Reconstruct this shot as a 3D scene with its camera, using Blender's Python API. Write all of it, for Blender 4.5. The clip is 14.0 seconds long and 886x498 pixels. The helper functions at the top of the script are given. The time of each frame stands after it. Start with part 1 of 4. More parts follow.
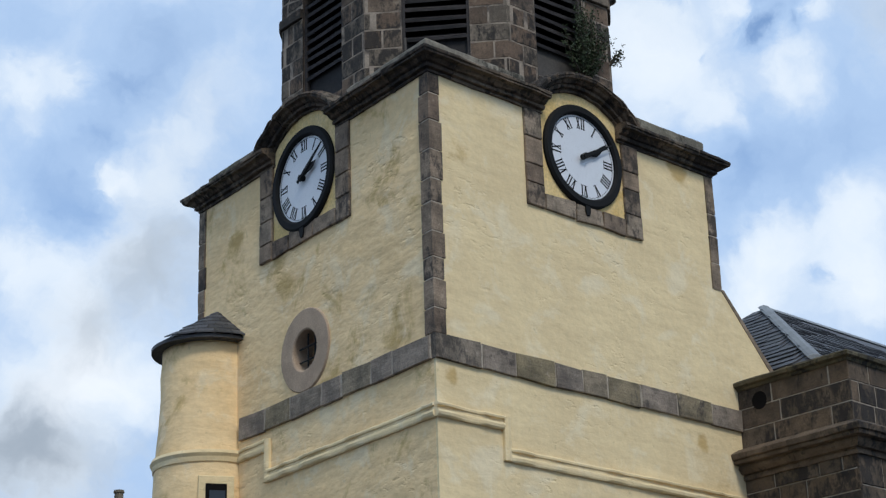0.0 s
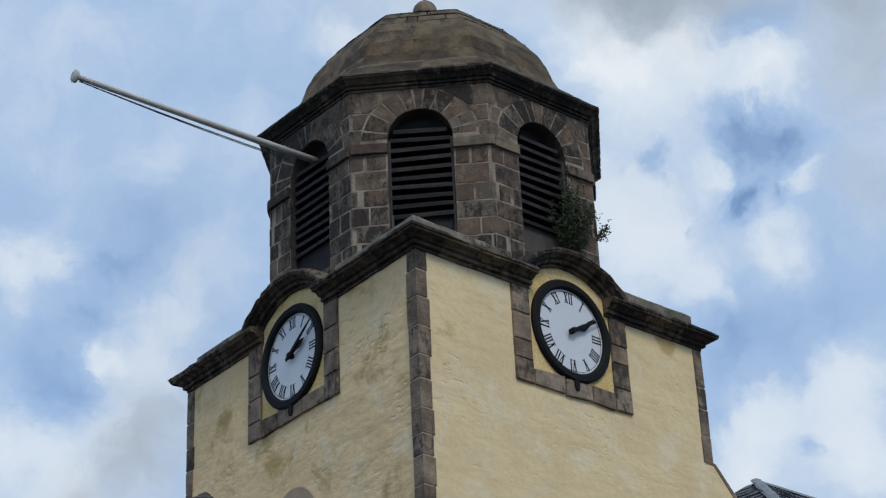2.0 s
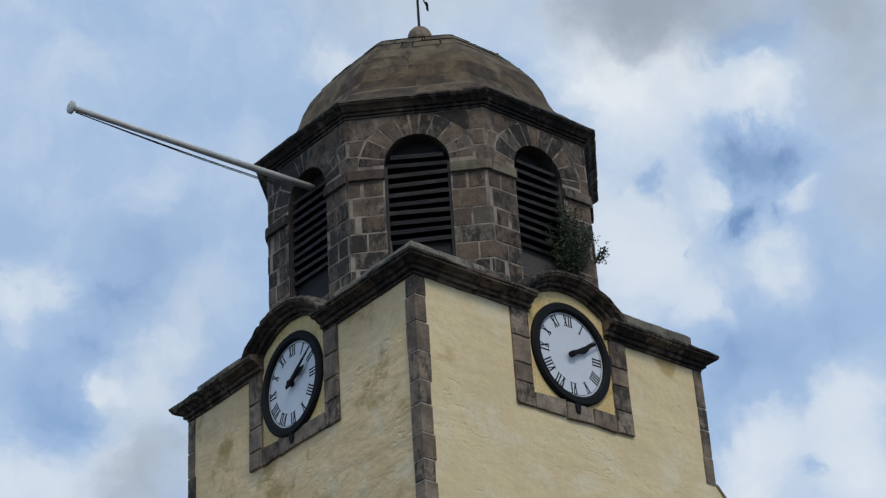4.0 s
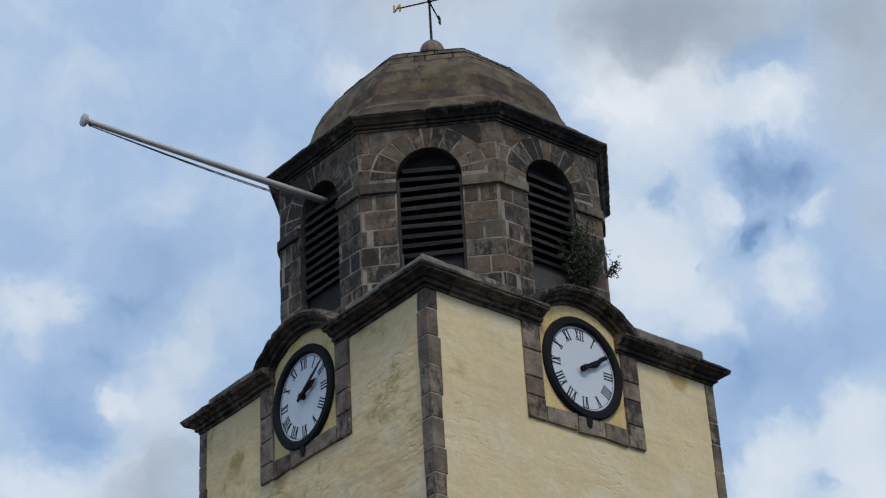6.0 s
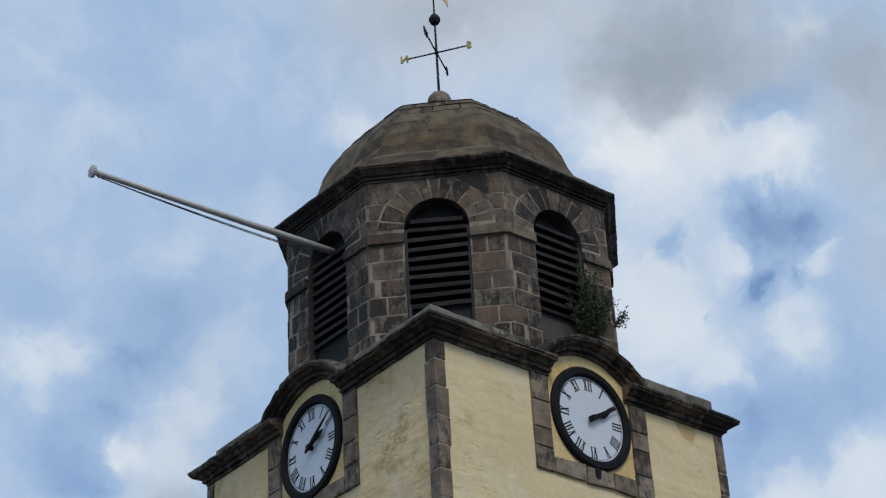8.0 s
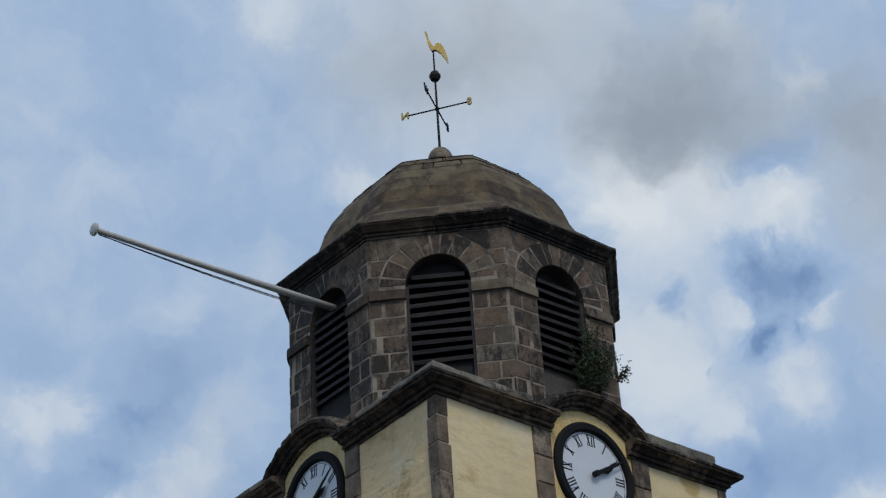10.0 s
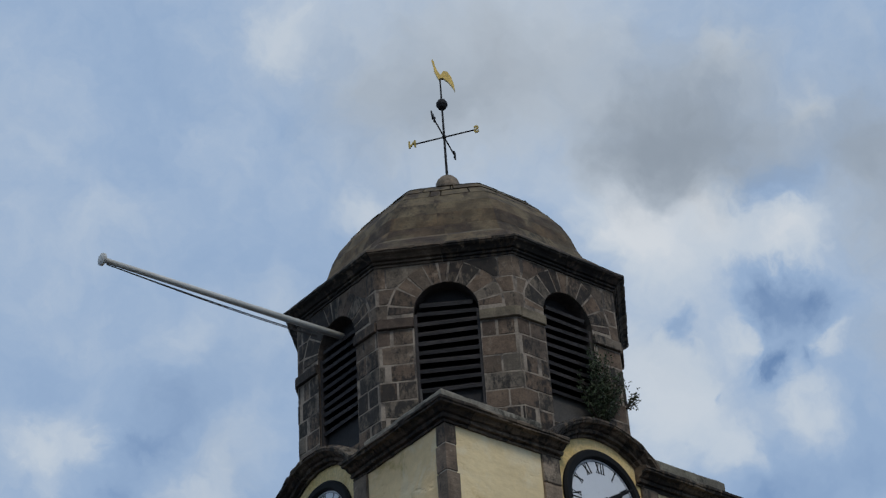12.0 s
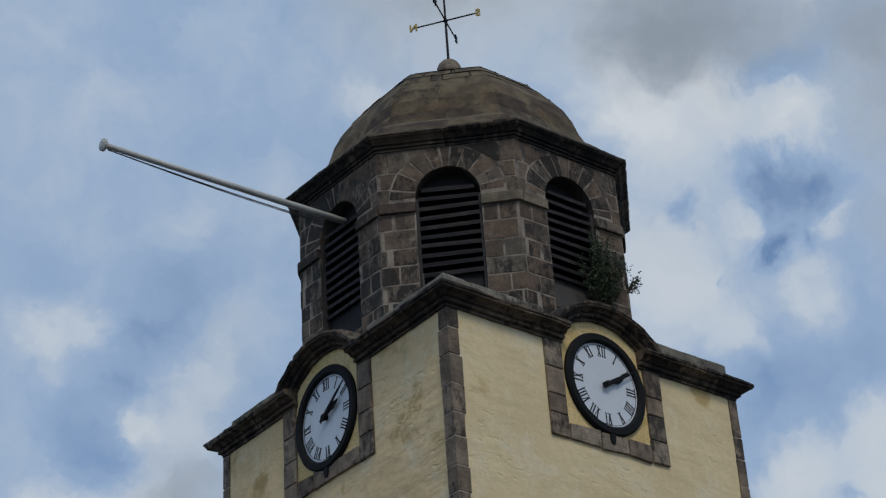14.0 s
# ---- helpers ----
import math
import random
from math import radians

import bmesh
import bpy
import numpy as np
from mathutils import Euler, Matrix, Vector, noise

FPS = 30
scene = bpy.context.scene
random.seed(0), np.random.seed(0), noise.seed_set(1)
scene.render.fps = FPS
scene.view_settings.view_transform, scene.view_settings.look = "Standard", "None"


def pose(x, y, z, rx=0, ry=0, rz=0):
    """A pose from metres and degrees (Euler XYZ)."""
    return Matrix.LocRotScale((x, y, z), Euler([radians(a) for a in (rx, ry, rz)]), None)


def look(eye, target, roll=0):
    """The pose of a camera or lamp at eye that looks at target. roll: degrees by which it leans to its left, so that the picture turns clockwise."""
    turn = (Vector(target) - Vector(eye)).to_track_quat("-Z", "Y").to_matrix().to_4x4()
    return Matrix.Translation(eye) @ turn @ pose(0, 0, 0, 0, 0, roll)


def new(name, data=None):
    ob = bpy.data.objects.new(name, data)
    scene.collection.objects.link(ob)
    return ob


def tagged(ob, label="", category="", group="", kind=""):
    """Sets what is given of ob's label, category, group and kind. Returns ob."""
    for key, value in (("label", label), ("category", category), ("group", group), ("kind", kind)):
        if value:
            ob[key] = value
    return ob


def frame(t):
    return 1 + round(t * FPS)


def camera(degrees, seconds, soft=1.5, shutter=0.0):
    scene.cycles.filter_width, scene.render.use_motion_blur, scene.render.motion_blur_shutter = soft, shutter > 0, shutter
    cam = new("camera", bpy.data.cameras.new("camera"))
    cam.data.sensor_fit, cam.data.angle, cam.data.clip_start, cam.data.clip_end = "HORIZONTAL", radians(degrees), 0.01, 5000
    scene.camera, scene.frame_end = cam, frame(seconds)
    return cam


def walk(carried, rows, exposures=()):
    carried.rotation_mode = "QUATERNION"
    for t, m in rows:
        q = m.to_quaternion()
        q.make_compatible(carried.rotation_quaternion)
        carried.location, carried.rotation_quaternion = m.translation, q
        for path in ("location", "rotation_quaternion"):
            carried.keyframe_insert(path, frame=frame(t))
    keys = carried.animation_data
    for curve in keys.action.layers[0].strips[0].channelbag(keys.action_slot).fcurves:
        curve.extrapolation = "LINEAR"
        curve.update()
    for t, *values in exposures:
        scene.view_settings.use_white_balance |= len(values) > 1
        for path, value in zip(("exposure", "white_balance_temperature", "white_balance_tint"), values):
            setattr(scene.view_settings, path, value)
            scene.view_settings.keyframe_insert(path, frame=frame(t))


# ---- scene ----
cam = camera(27.64, 14.0, soft=1.3)
EYE = (-14.61, -16.20, 1.6)
# seconds, heading (degrees from +x towards +y), tilt, lean
PATH = [
    (0, 47.598, 21.334, -1.813),
    (0.5, 47.646, 22.853, -1.905),
    (1, 47.521, 24.254, -1.992),
    (1.5, 47.260, 25.721, -2.290),
    (2, 46.955, 26.911, -2.746),
    (2.5, 46.783, 27.932, -3.138),
    (3, 46.715, 28.172, -3.658),
    (3.2, 46.72, 27.95, -3.70),
    (3.6, 46.77, 27.74, -3.74),
    (4.4, 46.93, 27.70, -3.67),
    (5.5, 47.153, 27.954, -3.530),
    (6, 47.241, 28.152, -3.389),
    (6.5, 47.331, 28.404, -3.230),
    (7, 47.367, 28.863, -3.203),
    (7.5, 47.357, 29.354, -3.327),
    (8, 47.414, 29.765, -3.414),
    (9.2, 47.38, 30.86, -3.64),
    (10.5, 47.363, 31.932, -3.864),
    (11, 47.441, 32.254, -3.916),
    (11.5, 47.501, 32.390, -4.016),
    (12, 47.562, 32.447, -4.014),
    (12.5, 47.653, 32.286, -4.042),
    (13, 47.691, 31.929, -3.990),
    (13.5, 47.786, 30.369, -4.061),
    (14, 47.925, 28.787, -3.999),
]


def heading(az, el):
    a, e = radians(az), radians(el)
    return Vector((math.cos(e) * math.cos(a), math.cos(e) * math.sin(a), math.sin(e)))


walk(cam, [(t, look(EYE, Vector(EYE) + 10 * heading(az, el), lean)) for t, az, el, lean in PATH],
     [(0, 0.32), (1.5, 0.14), (3, 0.04), (7.5, 0.02), (10.5, -0.18), (12.5, -0.26), (14, -0.32)])

# ---------------------------------------------------------------- sky and sun
SUN_AZ, SUN_EL = -110.0, 48.0
world = bpy.data.worlds.new("sky")
scene.world = world
world.use_nodes = True
wt = world.node_tree
wt.nodes.clear()


def math_node(tree, op, a, b=None, clamp=False):
    n = tree.nodes.new("ShaderNodeMath")
    n.operation, n.use_clamp = op, clamp
    for i, v in enumerate((a, b)):
        if v is None:
            continue
        if isinstance(v, (int, float)):
            n.inputs[i].default_value = v
        else:
            tree.links.new(v, n.inputs[i])
    return n.outputs[0]


def step(tree, value, lo, hi, out0=0.0, out1=1.0):
    n = tree.nodes.new("ShaderNodeMapRange")
    n.interpolation_type = "SMOOTHSTEP"
    tree.links.new(value, n.inputs["Value"])
    for k, v in (("From Min", lo), ("From Max", hi), ("To Min", out0), ("To Max", out1)):
        n.inputs[k].default_value = v
    return n.outputs["Result"]


def mix_colour(tree, fac, a, b, mode="MIX"):
    n = tree.nodes.new("ShaderNodeMix")
    n.data_type, n.blend_type = "RGBA", mode
    if isinstance(fac, (int, float)):
        n.inputs[0].default_value = fac
    else:
        tree.links.new(fac, n.inputs[0])
    for i, v in ((6, a), (7, b)):
        if isinstance(v, tuple):
            n.inputs[i].default_value = (*v, 1)
        else:
            tree.links.new(v, n.inputs[i])
    return n.outputs[2]


def noise_tex(tree, vec, scale, detail=4, rough=0.55, distort=0.0):
    n = tree.nodes.new("ShaderNodeTexNoise")
    tree.links.new(vec, n.inputs["Vector"])
    n.inputs["Scale"].default_value, n.inputs["Detail"].default_value = scale, detail
    n.inputs["Roughness"].default_value, n.inputs["Distortion"].default_value = rough, distort
    return n


# the sky's clouds: heading, height, spread in degrees, weight
CUMULUS = (
    (62.0, 26.5, 0.80, 0.29), (60.2, 26.7, 0.60, 0.23), (61.6, 24.9, 0.40, 0.12), (58.8, 23.4, 0.40, 0.34), (57.6, 23.4, 0.90, 0.29), (56.4, 24.8, 0.80, 0.20),
    (55.5, 25.9, 1.00, 0.11), (54.5, 27.0, 0.90, 0.10), (58.4, 21.4, 1.10, 0.16), (53.8, 30.3, 1.20, 0.06), (60.6, 33.7, 1.00, 0.07), (61.8, 20.6, 0.80, 0.30),
    (60.2, 19.6, 1.10, 0.25), (60.1, 17.1, 1.50, 0.45), (58.1, 17.1, 1.20, 0.37), (60.8, 14.1, 1.00, 0.29), (40.6, 27.8, 1.60, 0.34), (39.2, 26.3, 1.40, 0.30),
    (37.8, 25.3, 0.70, 0.23), (35.2, 25.6, 0.90, 0.26), (35.5, 26.6, 0.80, 0.20), (33.8, 27.9, 0.50, 0.26), (37.1, 28.7, 0.60, 0.30), (39.5, 32.0, 1.50, 0.40),
)
HIGH_CLOUD = (
    (36.9, 32.0, 0.80, 0.28), (34.7, 31.5, 1.00, 0.34), (34.0, 21.2, 1.00, 0.26), (36.1, 20.7, 1.00, 0.21), (33.0, 21.8, 0.80, 0.20), (33.8, 19.3, 1.20, 0.39),
    (37.3, 19.0, 1.00, 0.34), (36.5, 20.6, 0.80, 0.18), (36.0, 37.3, 0.80, 0.25), (33.1, 35.1, 0.50, 0.25), (41.0, 32.5, 1.10, 0.42), (37.7, 33.1, 0.70, 0.32),
    (34.7, 31.6, 0.80, 0.21), (53.4, 39.2, 0.80, 0.22), (59.3, 33.7, 0.70, 0.06), (56.9, 29.9, 0.80, 0.08), (50.2, 33.7, 0.80, 0.26), (44.2, 38.9, 3.50, 0.20),
)
BLUE_BREAKS = (
    (57.4, 27.4, 0.90, -0.23), (58.5, 26.3, 0.70, -0.29), (60.8, 23.6, 1.10, -0.29), (60.0, 22.5, 0.80, -0.29), (59.3, 24.7, 0.50, -0.22), (61.8, 28.3, 0.80, -0.09),
    (36.1, 29.9, 0.80, -0.42), (34.5, 29.2, 0.80, -0.39), (36.1, 27.9, 0.50, -0.53), (34.6, 27.7, 0.30, -0.31), (39.6, 29.1, 0.40, -0.33), (38.4, 27.3, 0.20, -0.15),
    (35.4, 32.9, 0.80, -0.22), (36.0, 23.4, 1.50, -0.20), (37.7, 23.0, 0.80, -0.19), (33.5, 23.9, 0.80, -0.12), (37.7, 20.9, 0.40, -0.10), (34.9, 19.7, 0.40, -0.14),
    (35.0, 19.6, 0.30, -0.13), (34.1, 32.7, 0.80, -0.19), (56.2, 27.9, 0.80, -0.07), (59.5, 25.3, 0.80, -0.11),
)
GREY_UNDERSIDES = (
    (57.5, 20.4, 1.50, 0.48), (59.6, 18.4, 1.00, 0.46), (61.3, 14.9, 1.50, 0.82), (58.6, 14.3, 1.00, 0.27), (57.2, 21.8, 1.25, 0.15), (31.2, 30.8, 1.50, 0.41),
    (31.6, 27.4, 1.38, 0.39), (31.0, 33.0, 1.50, 0.33), (37.6, 34.4, 1.88, 0.17), (39.3, 36.4, 2.86, 0.34), (37.2, 34.5, 1.72, 0.31), (40.3, 34.8, 1.50, 0.33),
    (31.0, 34.1, 1.38, 0.27), (30.3, 36.6, 1.38, 0.14), (34.5, 34.1, 1.25, 0.23), (44.2, 38.9, 2.88, 0.39), (48.9, 37.6, 2.25, 0.20), (63.8, 35.4, 1.38, 0.12),
    (52.0, 39.2, 3.00, 0.16), (35.0, 36.3, 2.30, 0.22), (46.7, 36.9, 1.90, 0.20), (39.4, 28.2, 1.80, 0.12),
)
coord = wt.nodes.new("ShaderNodeTexCoord").outputs["Generated"]


def warped(vec, scale, reach, detail):
    """Directions pushed about by noise, so that the clouds' edges fray."""
    off = wt.nodes.new("ShaderNodeVectorMath")
    off.operation = "SUBTRACT"
    wt.links.new(noise_tex(wt, vec, scale, detail, 0.6).outputs["Color"], off.inputs[0])
    off.inputs[1].default_value = (0.5, 0.5, 0.5)
    add = wt.nodes.new("ShaderNodeVectorMath")
    add.operation = "MULTIPLY_ADD"
    wt.links.new(off.outputs[0], add.inputs[0])
    add.inputs[1].default_value = (reach, reach, reach)
    wt.links.new(vec, add.inputs[2])
    return add


warp = warped(warped(coord, 14.0, 0.045, 4).outputs[0], 42.0, 0.036, 6)
direction = wt.nodes.new("ShaderNodeVectorMath")
direction.operation = "NORMALIZE"
wt.links.new(warp.outputs[0], direction.inputs[0])
sums = {"C": None, "G": None}
for key, (az, el, spread, weight) in [("C", b) for b in CUMULUS + HIGH_CLOUD + BLUE_BREAKS] + [("G", b) for b in GREY_UNDERSIDES]:
    dot = wt.nodes.new("ShaderNodeVectorMath")
    dot.operation = "DOT_PRODUCT"
    wt.links.new(direction.outputs[0], dot.inputs[0])
    dot.inputs[1].default_value = heading(az, el)
    fall = math_node(wt, "MULTIPLY", math_node(wt, "SUBTRACT", dot.outputs["Value"], 1.0), 1.6 / radians(spread) ** 2)
    term = math_node(wt, "MULTIPLY", math_node(wt, "EXPONENT", fall), weight)
    sums[key] = term if sums[key] is None else math_node(wt, "ADD", sums[key], term)
puff = noise_tex(wt, warp.outputs[0], 13.0, 7, 0.55)
broad = noise_tex(wt, coord, 4.0, 2, 0.5)
dens = math_node(wt, "ADD", sums["C"], math_node(wt, "MULTIPLY", math_node(wt, "SUBTRACT", puff.outputs["Fac"], 0.5), 0.34))
dens = math_node(wt, "ADD", dens, math_node(wt, "MULTIPLY", math_node(wt, "SUBTRACT", broad.outputs["Fac"], 0.5), 0.2))
wisp = noise_tex(wt, warp.outputs[0], 38.0, 5, 0.6)
dens = math_node(wt, "ADD", dens, math_node(wt, "MULTIPLY", math_node(wt, "SUBTRACT", wisp.outputs["Fac"], 0.5), 0.20))
dens = math_node(wt, "ADD", math_node(wt, "ADD", dens, math_node(wt, "MULTIPLY", sums["G"], 0.3)), 0.38)
shade = noise_tex(wt, warp.outputs[0], 7.0, 4, 0.5)
grey = math_node(wt, "ADD", math_node(wt, "MULTIPLY", sums["G"], 0.95), math_node(wt, "MULTIPLY", math_node(wt, "SUBTRACT", shade.outputs["Fac"], 0.50), 0.8))
grey = step(wt, grey, 0.0, 0.9)
skytex = wt.nodes.new("ShaderNodeTexSky")
skytex.sky_type, skytex.sun_disc = "NISHITA", False
skytex.sun_elevation, skytex.sun_rotation = radians(SUN_EL), radians(90 - SUN_AZ)
blue = mix_colour(wt, 1.0, skytex.outputs[0], (0.066, 0.098, 0.128), "MULTIPLY")
veil = mix_colour(wt, step(wt, dens, -0.42, 0.42), blue, (0.355, 0.495, 0.715))
thin = mix_colour(wt, step(wt, dens, 0.30, 0.70), veil, (0.61, 0.695, 0.80))
thick = mix_colour(wt, step(wt, dens, 0.62, 1.02), thin, (0.74, 0.79, 0.85))
cloud = mix_colour(wt, grey, thick, (0.295, 0.352, 0.425))
back = wt.nodes.new("ShaderNodeBackground")
wt.links.new(cloud, back.inputs[0])
back.inputs[1].default_value = 1.0
wout = wt.nodes.new("ShaderNodeOutputWorld")
wt.links.new(back.outputs[0], wout.inputs[0])

sun = new("sun", bpy.data.lights.new("sun", "SUN"))
sun.data.energy, sun.data.angle, sun.data.color = 1.3, radians(14), (1.0, 0.94, 0.85)
sun.matrix_basis = look(40 * heading(SUN_AZ, SUN_EL), (0, 0, 0))


# ---------------------------------------------------------------- materials
def material(name, base, second, scale=2.0, fine=30.0, rough=0.9, bump=0.3, spread=0.0, stain=None, stain_scale=0.8,
             stain_at=(0.55, 0.75), lumps=0.0, metal=0.0, blotch=(0.35, 0.65), grainy=0.2, pits=0.0, spots=(), pale=None):
    """Two tones mixed by noise, fine grain, stains of a third tone, relief at two sizes, and a shift from piece to piece."""
    m = bpy.data.materials.new(name)
    m.use_nodes = True
    t = m.node_tree
    bsdf = t.nodes["Principled BSDF"]
    co = t.nodes.new("ShaderNodeTexCoord").outputs["Object"]
    info = t.nodes.new("ShaderNodeObjectInfo")
    if spread:
        shift = t.nodes.new("ShaderNodeVectorMath")
        shift.operation = "MULTIPLY_ADD"
        t.links.new(info.outputs["Random"], shift.inputs[0])
        shift.inputs[1].default_value = (37.0, 19.0, 53.0)
        t.links.new(co, shift.inputs[2])
        co = shift.outputs[0]
    big = noise_tex(t, co, scale, 6, 0.62)
    small = noise_tex(t, co, fine, 5, 0.65)
    tone = mix_colour(t, step(t, big.outputs["Fac"], *blotch), base, second)
    if pale:
        wash = noise_tex(t, co, 1.7, 6, 0.62, 0.5)
        tone = mix_colour(t, step(t, wash.outputs["Fac"], 0.50, 0.66), tone, pale)
        speck = noise_tex(t, co, 7.0, 5, 0.6)
        tone = mix_colour(t, step(t, speck.outputs["Fac"], 0.64, 0.74, 0.0, 0.55), tone, tuple(c * 0.62 for c in base))
    if stain:
        st = noise_tex(t, co, stain_scale, 7, 0.68, 0.4)
        level = st.outputs["Fac"]
        for place, size, add in spots:
            gap = t.nodes.new("ShaderNodeVectorMath")
            gap.operation = "DISTANCE"
            t.links.new(co, gap.inputs[0])
            gap.inputs[1].default_value = place
            level = math_node(t, "ADD", level, step(t, gap.outputs["Value"], 0.0, size, add, 0.0))
        tone = mix_colour(t, step(t, level, *stain_at), tone, stain)
    grain = step(t, small.outputs["Fac"], 0.25, 0.75, 1 - grainy, 1 + grainy * 0.9)
    hsv = t.nodes.new("ShaderNodeHueSaturation")
    t.links.new(tone, hsv.inputs["Color"])
    value = grain
    if spread:
        value = math_node(t, "MULTIPLY", grain, step(t, info.outputs["Random"], 0.0, 1.0, 1 - spread, 1 + spread))
        hue = math_node(t, "ADD", math_node(t, "MULTIPLY", math_node(t, "FRACT", math_node(t, "MULTIPLY", info.outputs["Random"], 7.31)), 0.032), 0.49)
        t.links.new(hue, hsv.inputs["Hue"])
        t.links.new(math_node(t, "ADD", math_node(t, "MULTIPLY", math_node(t, "FRACT", math_node(t, "MULTIPLY", info.outputs["Random"], 3.7)), 0.7), 0.5), hsv.inputs["Saturation"])
    t.links.new(value, hsv.inputs["Value"])
    t.links.new(hsv.outputs[0], bsdf.inputs["Base Color"])
    bsdf.inputs["Metallic"].default_value = metal
    t.links.new(step(t, small.outputs["Fac"], 0.2, 0.8, max(0.05, rough - 0.12), min(1, rough + 0.1)), bsdf.inputs["Roughness"])
    height = math_node(t, "ADD", math_node(t, "MULTIPLY", small.outputs["Fac"], 0.012), math_node(t, "MULTIPLY", big.outputs["Fac"], 0.02))
    if lumps:
        flat = t.nodes.new("ShaderNodeMapping")
        flat.inputs["Scale"].default_value = (1.0, 1.0, 2.3)
        t.links.new(co, flat.inputs["Vector"])
        lump = noise_tex(t, flat.outputs[0], 1.7, 3, 0.5)
        height = math_node(t, "ADD", height, math_node(t, "MULTIPLY", lump.outputs["Fac"], lumps))
        dash = noise_tex(t, flat.outputs[0], 5.0, 4, 0.55)
        pit = step(t, dash.outputs["Fac"], 0.54, 0.74)
        patch = step(t, noise_tex(t, co, 0.8, 2, 0.5).outputs["Fac"], 0.45, 0.68)
        height = math_node(t, "ADD", height, math_node(t, "MULTIPLY", math_node(t, "MULTIPLY", pit, patch), -pits))
    bp = t.nodes.new("ShaderNodeBump")
    bp.inputs["Strength"].default_value, bp.inputs["Distance"].default_value = bump, 1.0
    t.links.new(height, bp.inputs["Height"])
    t.links.new(bp.outputs[0], bsdf.inputs["Normal"])
    return m


def stone(name, tones, soot, sooty=0.5, bedding=0.0, pale=0.0, patches=0.0, rough=0.93, bump=0.7):
    """Weathered stone: tones change from piece to piece, with mottling, bedding lines, worn pale spots and a sooty crust."""
    m = bpy.data.materials.new(name)
    m.use_nodes = True
    t = m.node_tree
    bsdf = t.nodes["Principled BSDF"]
    co = t.nodes.new("ShaderNodeTexCoord").outputs["Object"]
    rnd = t.nodes.new("ShaderNodeObjectInfo").outputs["Random"]
    lot = lambda k: math_node(t, "FRACT", math_node(t, "MULTIPLY", rnd, k))

    def moved(scale):
        n = t.nodes.new("ShaderNodeMapping")
        n.inputs["Scale"].default_value = scale
        t.links.new(co, n.inputs["Vector"])
        shift = t.nodes.new("ShaderNodeVectorMath")
        shift.operation = "MULTIPLY_ADD"
        t.links.new(rnd, shift.inputs[0])
        shift.inputs[1].default_value = (37.0, 19.0, 53.0)
        t.links.new(n.outputs[0], shift.inputs[2])
        return shift.outputs[0]
    tone = mix_colour(t, step(t, lot(7.31), 0.0, 1.0), tones[0], tones[1])
    tone = mix_colour(t, step(t, lot(13.7), 0.55, 1.0), tone, tones[2])
    if patches:
        wide = noise_tex(t, co, 1.6, 5, 0.6, 0.3).outputs["Fac"]
        tone = mix_colour(t, step(t, wide, 0.42, 0.62, 0.0, patches), tone, tones[1])
        tone = mix_colour(t, step(t, noise_tex(t, moved((1, 1, 1)), 2.3, 3, 0.5).outputs["Fac"], 0.5, 0.62, 0.0, patches), tone, tones[2])
    big = noise_tex(t, moved((1, 1, 1)), 3.2, 5, 0.6).outputs["Fac"]
    fine = noise_tex(t, co, 42.0, 5, 0.65).outputs["Fac"]
    layers = noise_tex(t, moved((1.3, 1.3, 15.0)), 2.2, 5, 0.6, 0.3).outputs["Fac"]
    value = math_node(t, "MULTIPLY", step(t, big, 0.34, 0.66, 0.66, 1.26), step(t, fine, 0.25, 0.75, 0.76, 1.2))
    if bedding:
        value = math_node(t, "MULTIPLY", value, step(t, layers, 0.36, 0.60, 1 - bedding, 1 + bedding * 0.4))
    if pale:
        worn = step(t, noise_tex(t, moved((1, 1, 1)), 7.0, 7, 0.68).outputs["Fac"], 0.55, 0.72, 0.0, pale)
        tone = mix_colour(t, worn, tone, tuple(min(0.6, c * 2.1 + 0.02) for c in tones[1]))
    crust = noise_tex(t, moved((1.0, 1.0, 0.55)), 8.5, 8, 0.72, 0.2).outputs["Fac"]
    cover = math_node(t, "ADD", crust, math_node(t, "MULTIPLY", math_node(t, "SUBTRACT", lot(3.7), 0.5), 0.22))
    cover = math_node(t, "ADD", cover, math_node(t, "MULTIPLY", math_node(t, "SUBTRACT", noise_tex(t, co, 1.1, 3, 0.5).outputs["Fac"], 0.5), 0.5))
    cover = step(t, cover, 0.67 - 0.36 * sooty, 0.83 - 0.36 * sooty, 0.0, 0.9)
    tone = mix_colour(t, cover, tone, soot)
    hsv = t.nodes.new("ShaderNodeHueSaturation")
    t.links.new(tone, hsv.inputs["Color"])
    t.links.new(value, hsv.inputs["Value"])
    t.links.new(hsv.outputs[0], bsdf.inputs["Base Color"])
    t.links.new(step(t, fine, 0.2, 0.8, rough - 0.1, min(1.0, rough + 0.07)), bsdf.inputs["Roughness"])
    height = math_node(t, "ADD", math_node(t, "MULTIPLY", fine, 0.010), math_node(t, "MULTIPLY", big, 0.030))
    height = math_node(t, "ADD", height, math_node(t, "MULTIPLY", crust, 0.012))
    if bedding:
        height = math_node(t, "ADD", height, math_node(t, "MULTIPLY", layers, 0.05 * bedding))
    bp = t.nodes.new("ShaderNodeBump")
    bp.inputs["Strength"].default_value, bp.inputs["Distance"].default_value = bump, 1.0
    t.links.new(height, bp.inputs["Height"])
    t.links.new(bp.outputs[0], bsdf.inputs["Normal"])
    return m


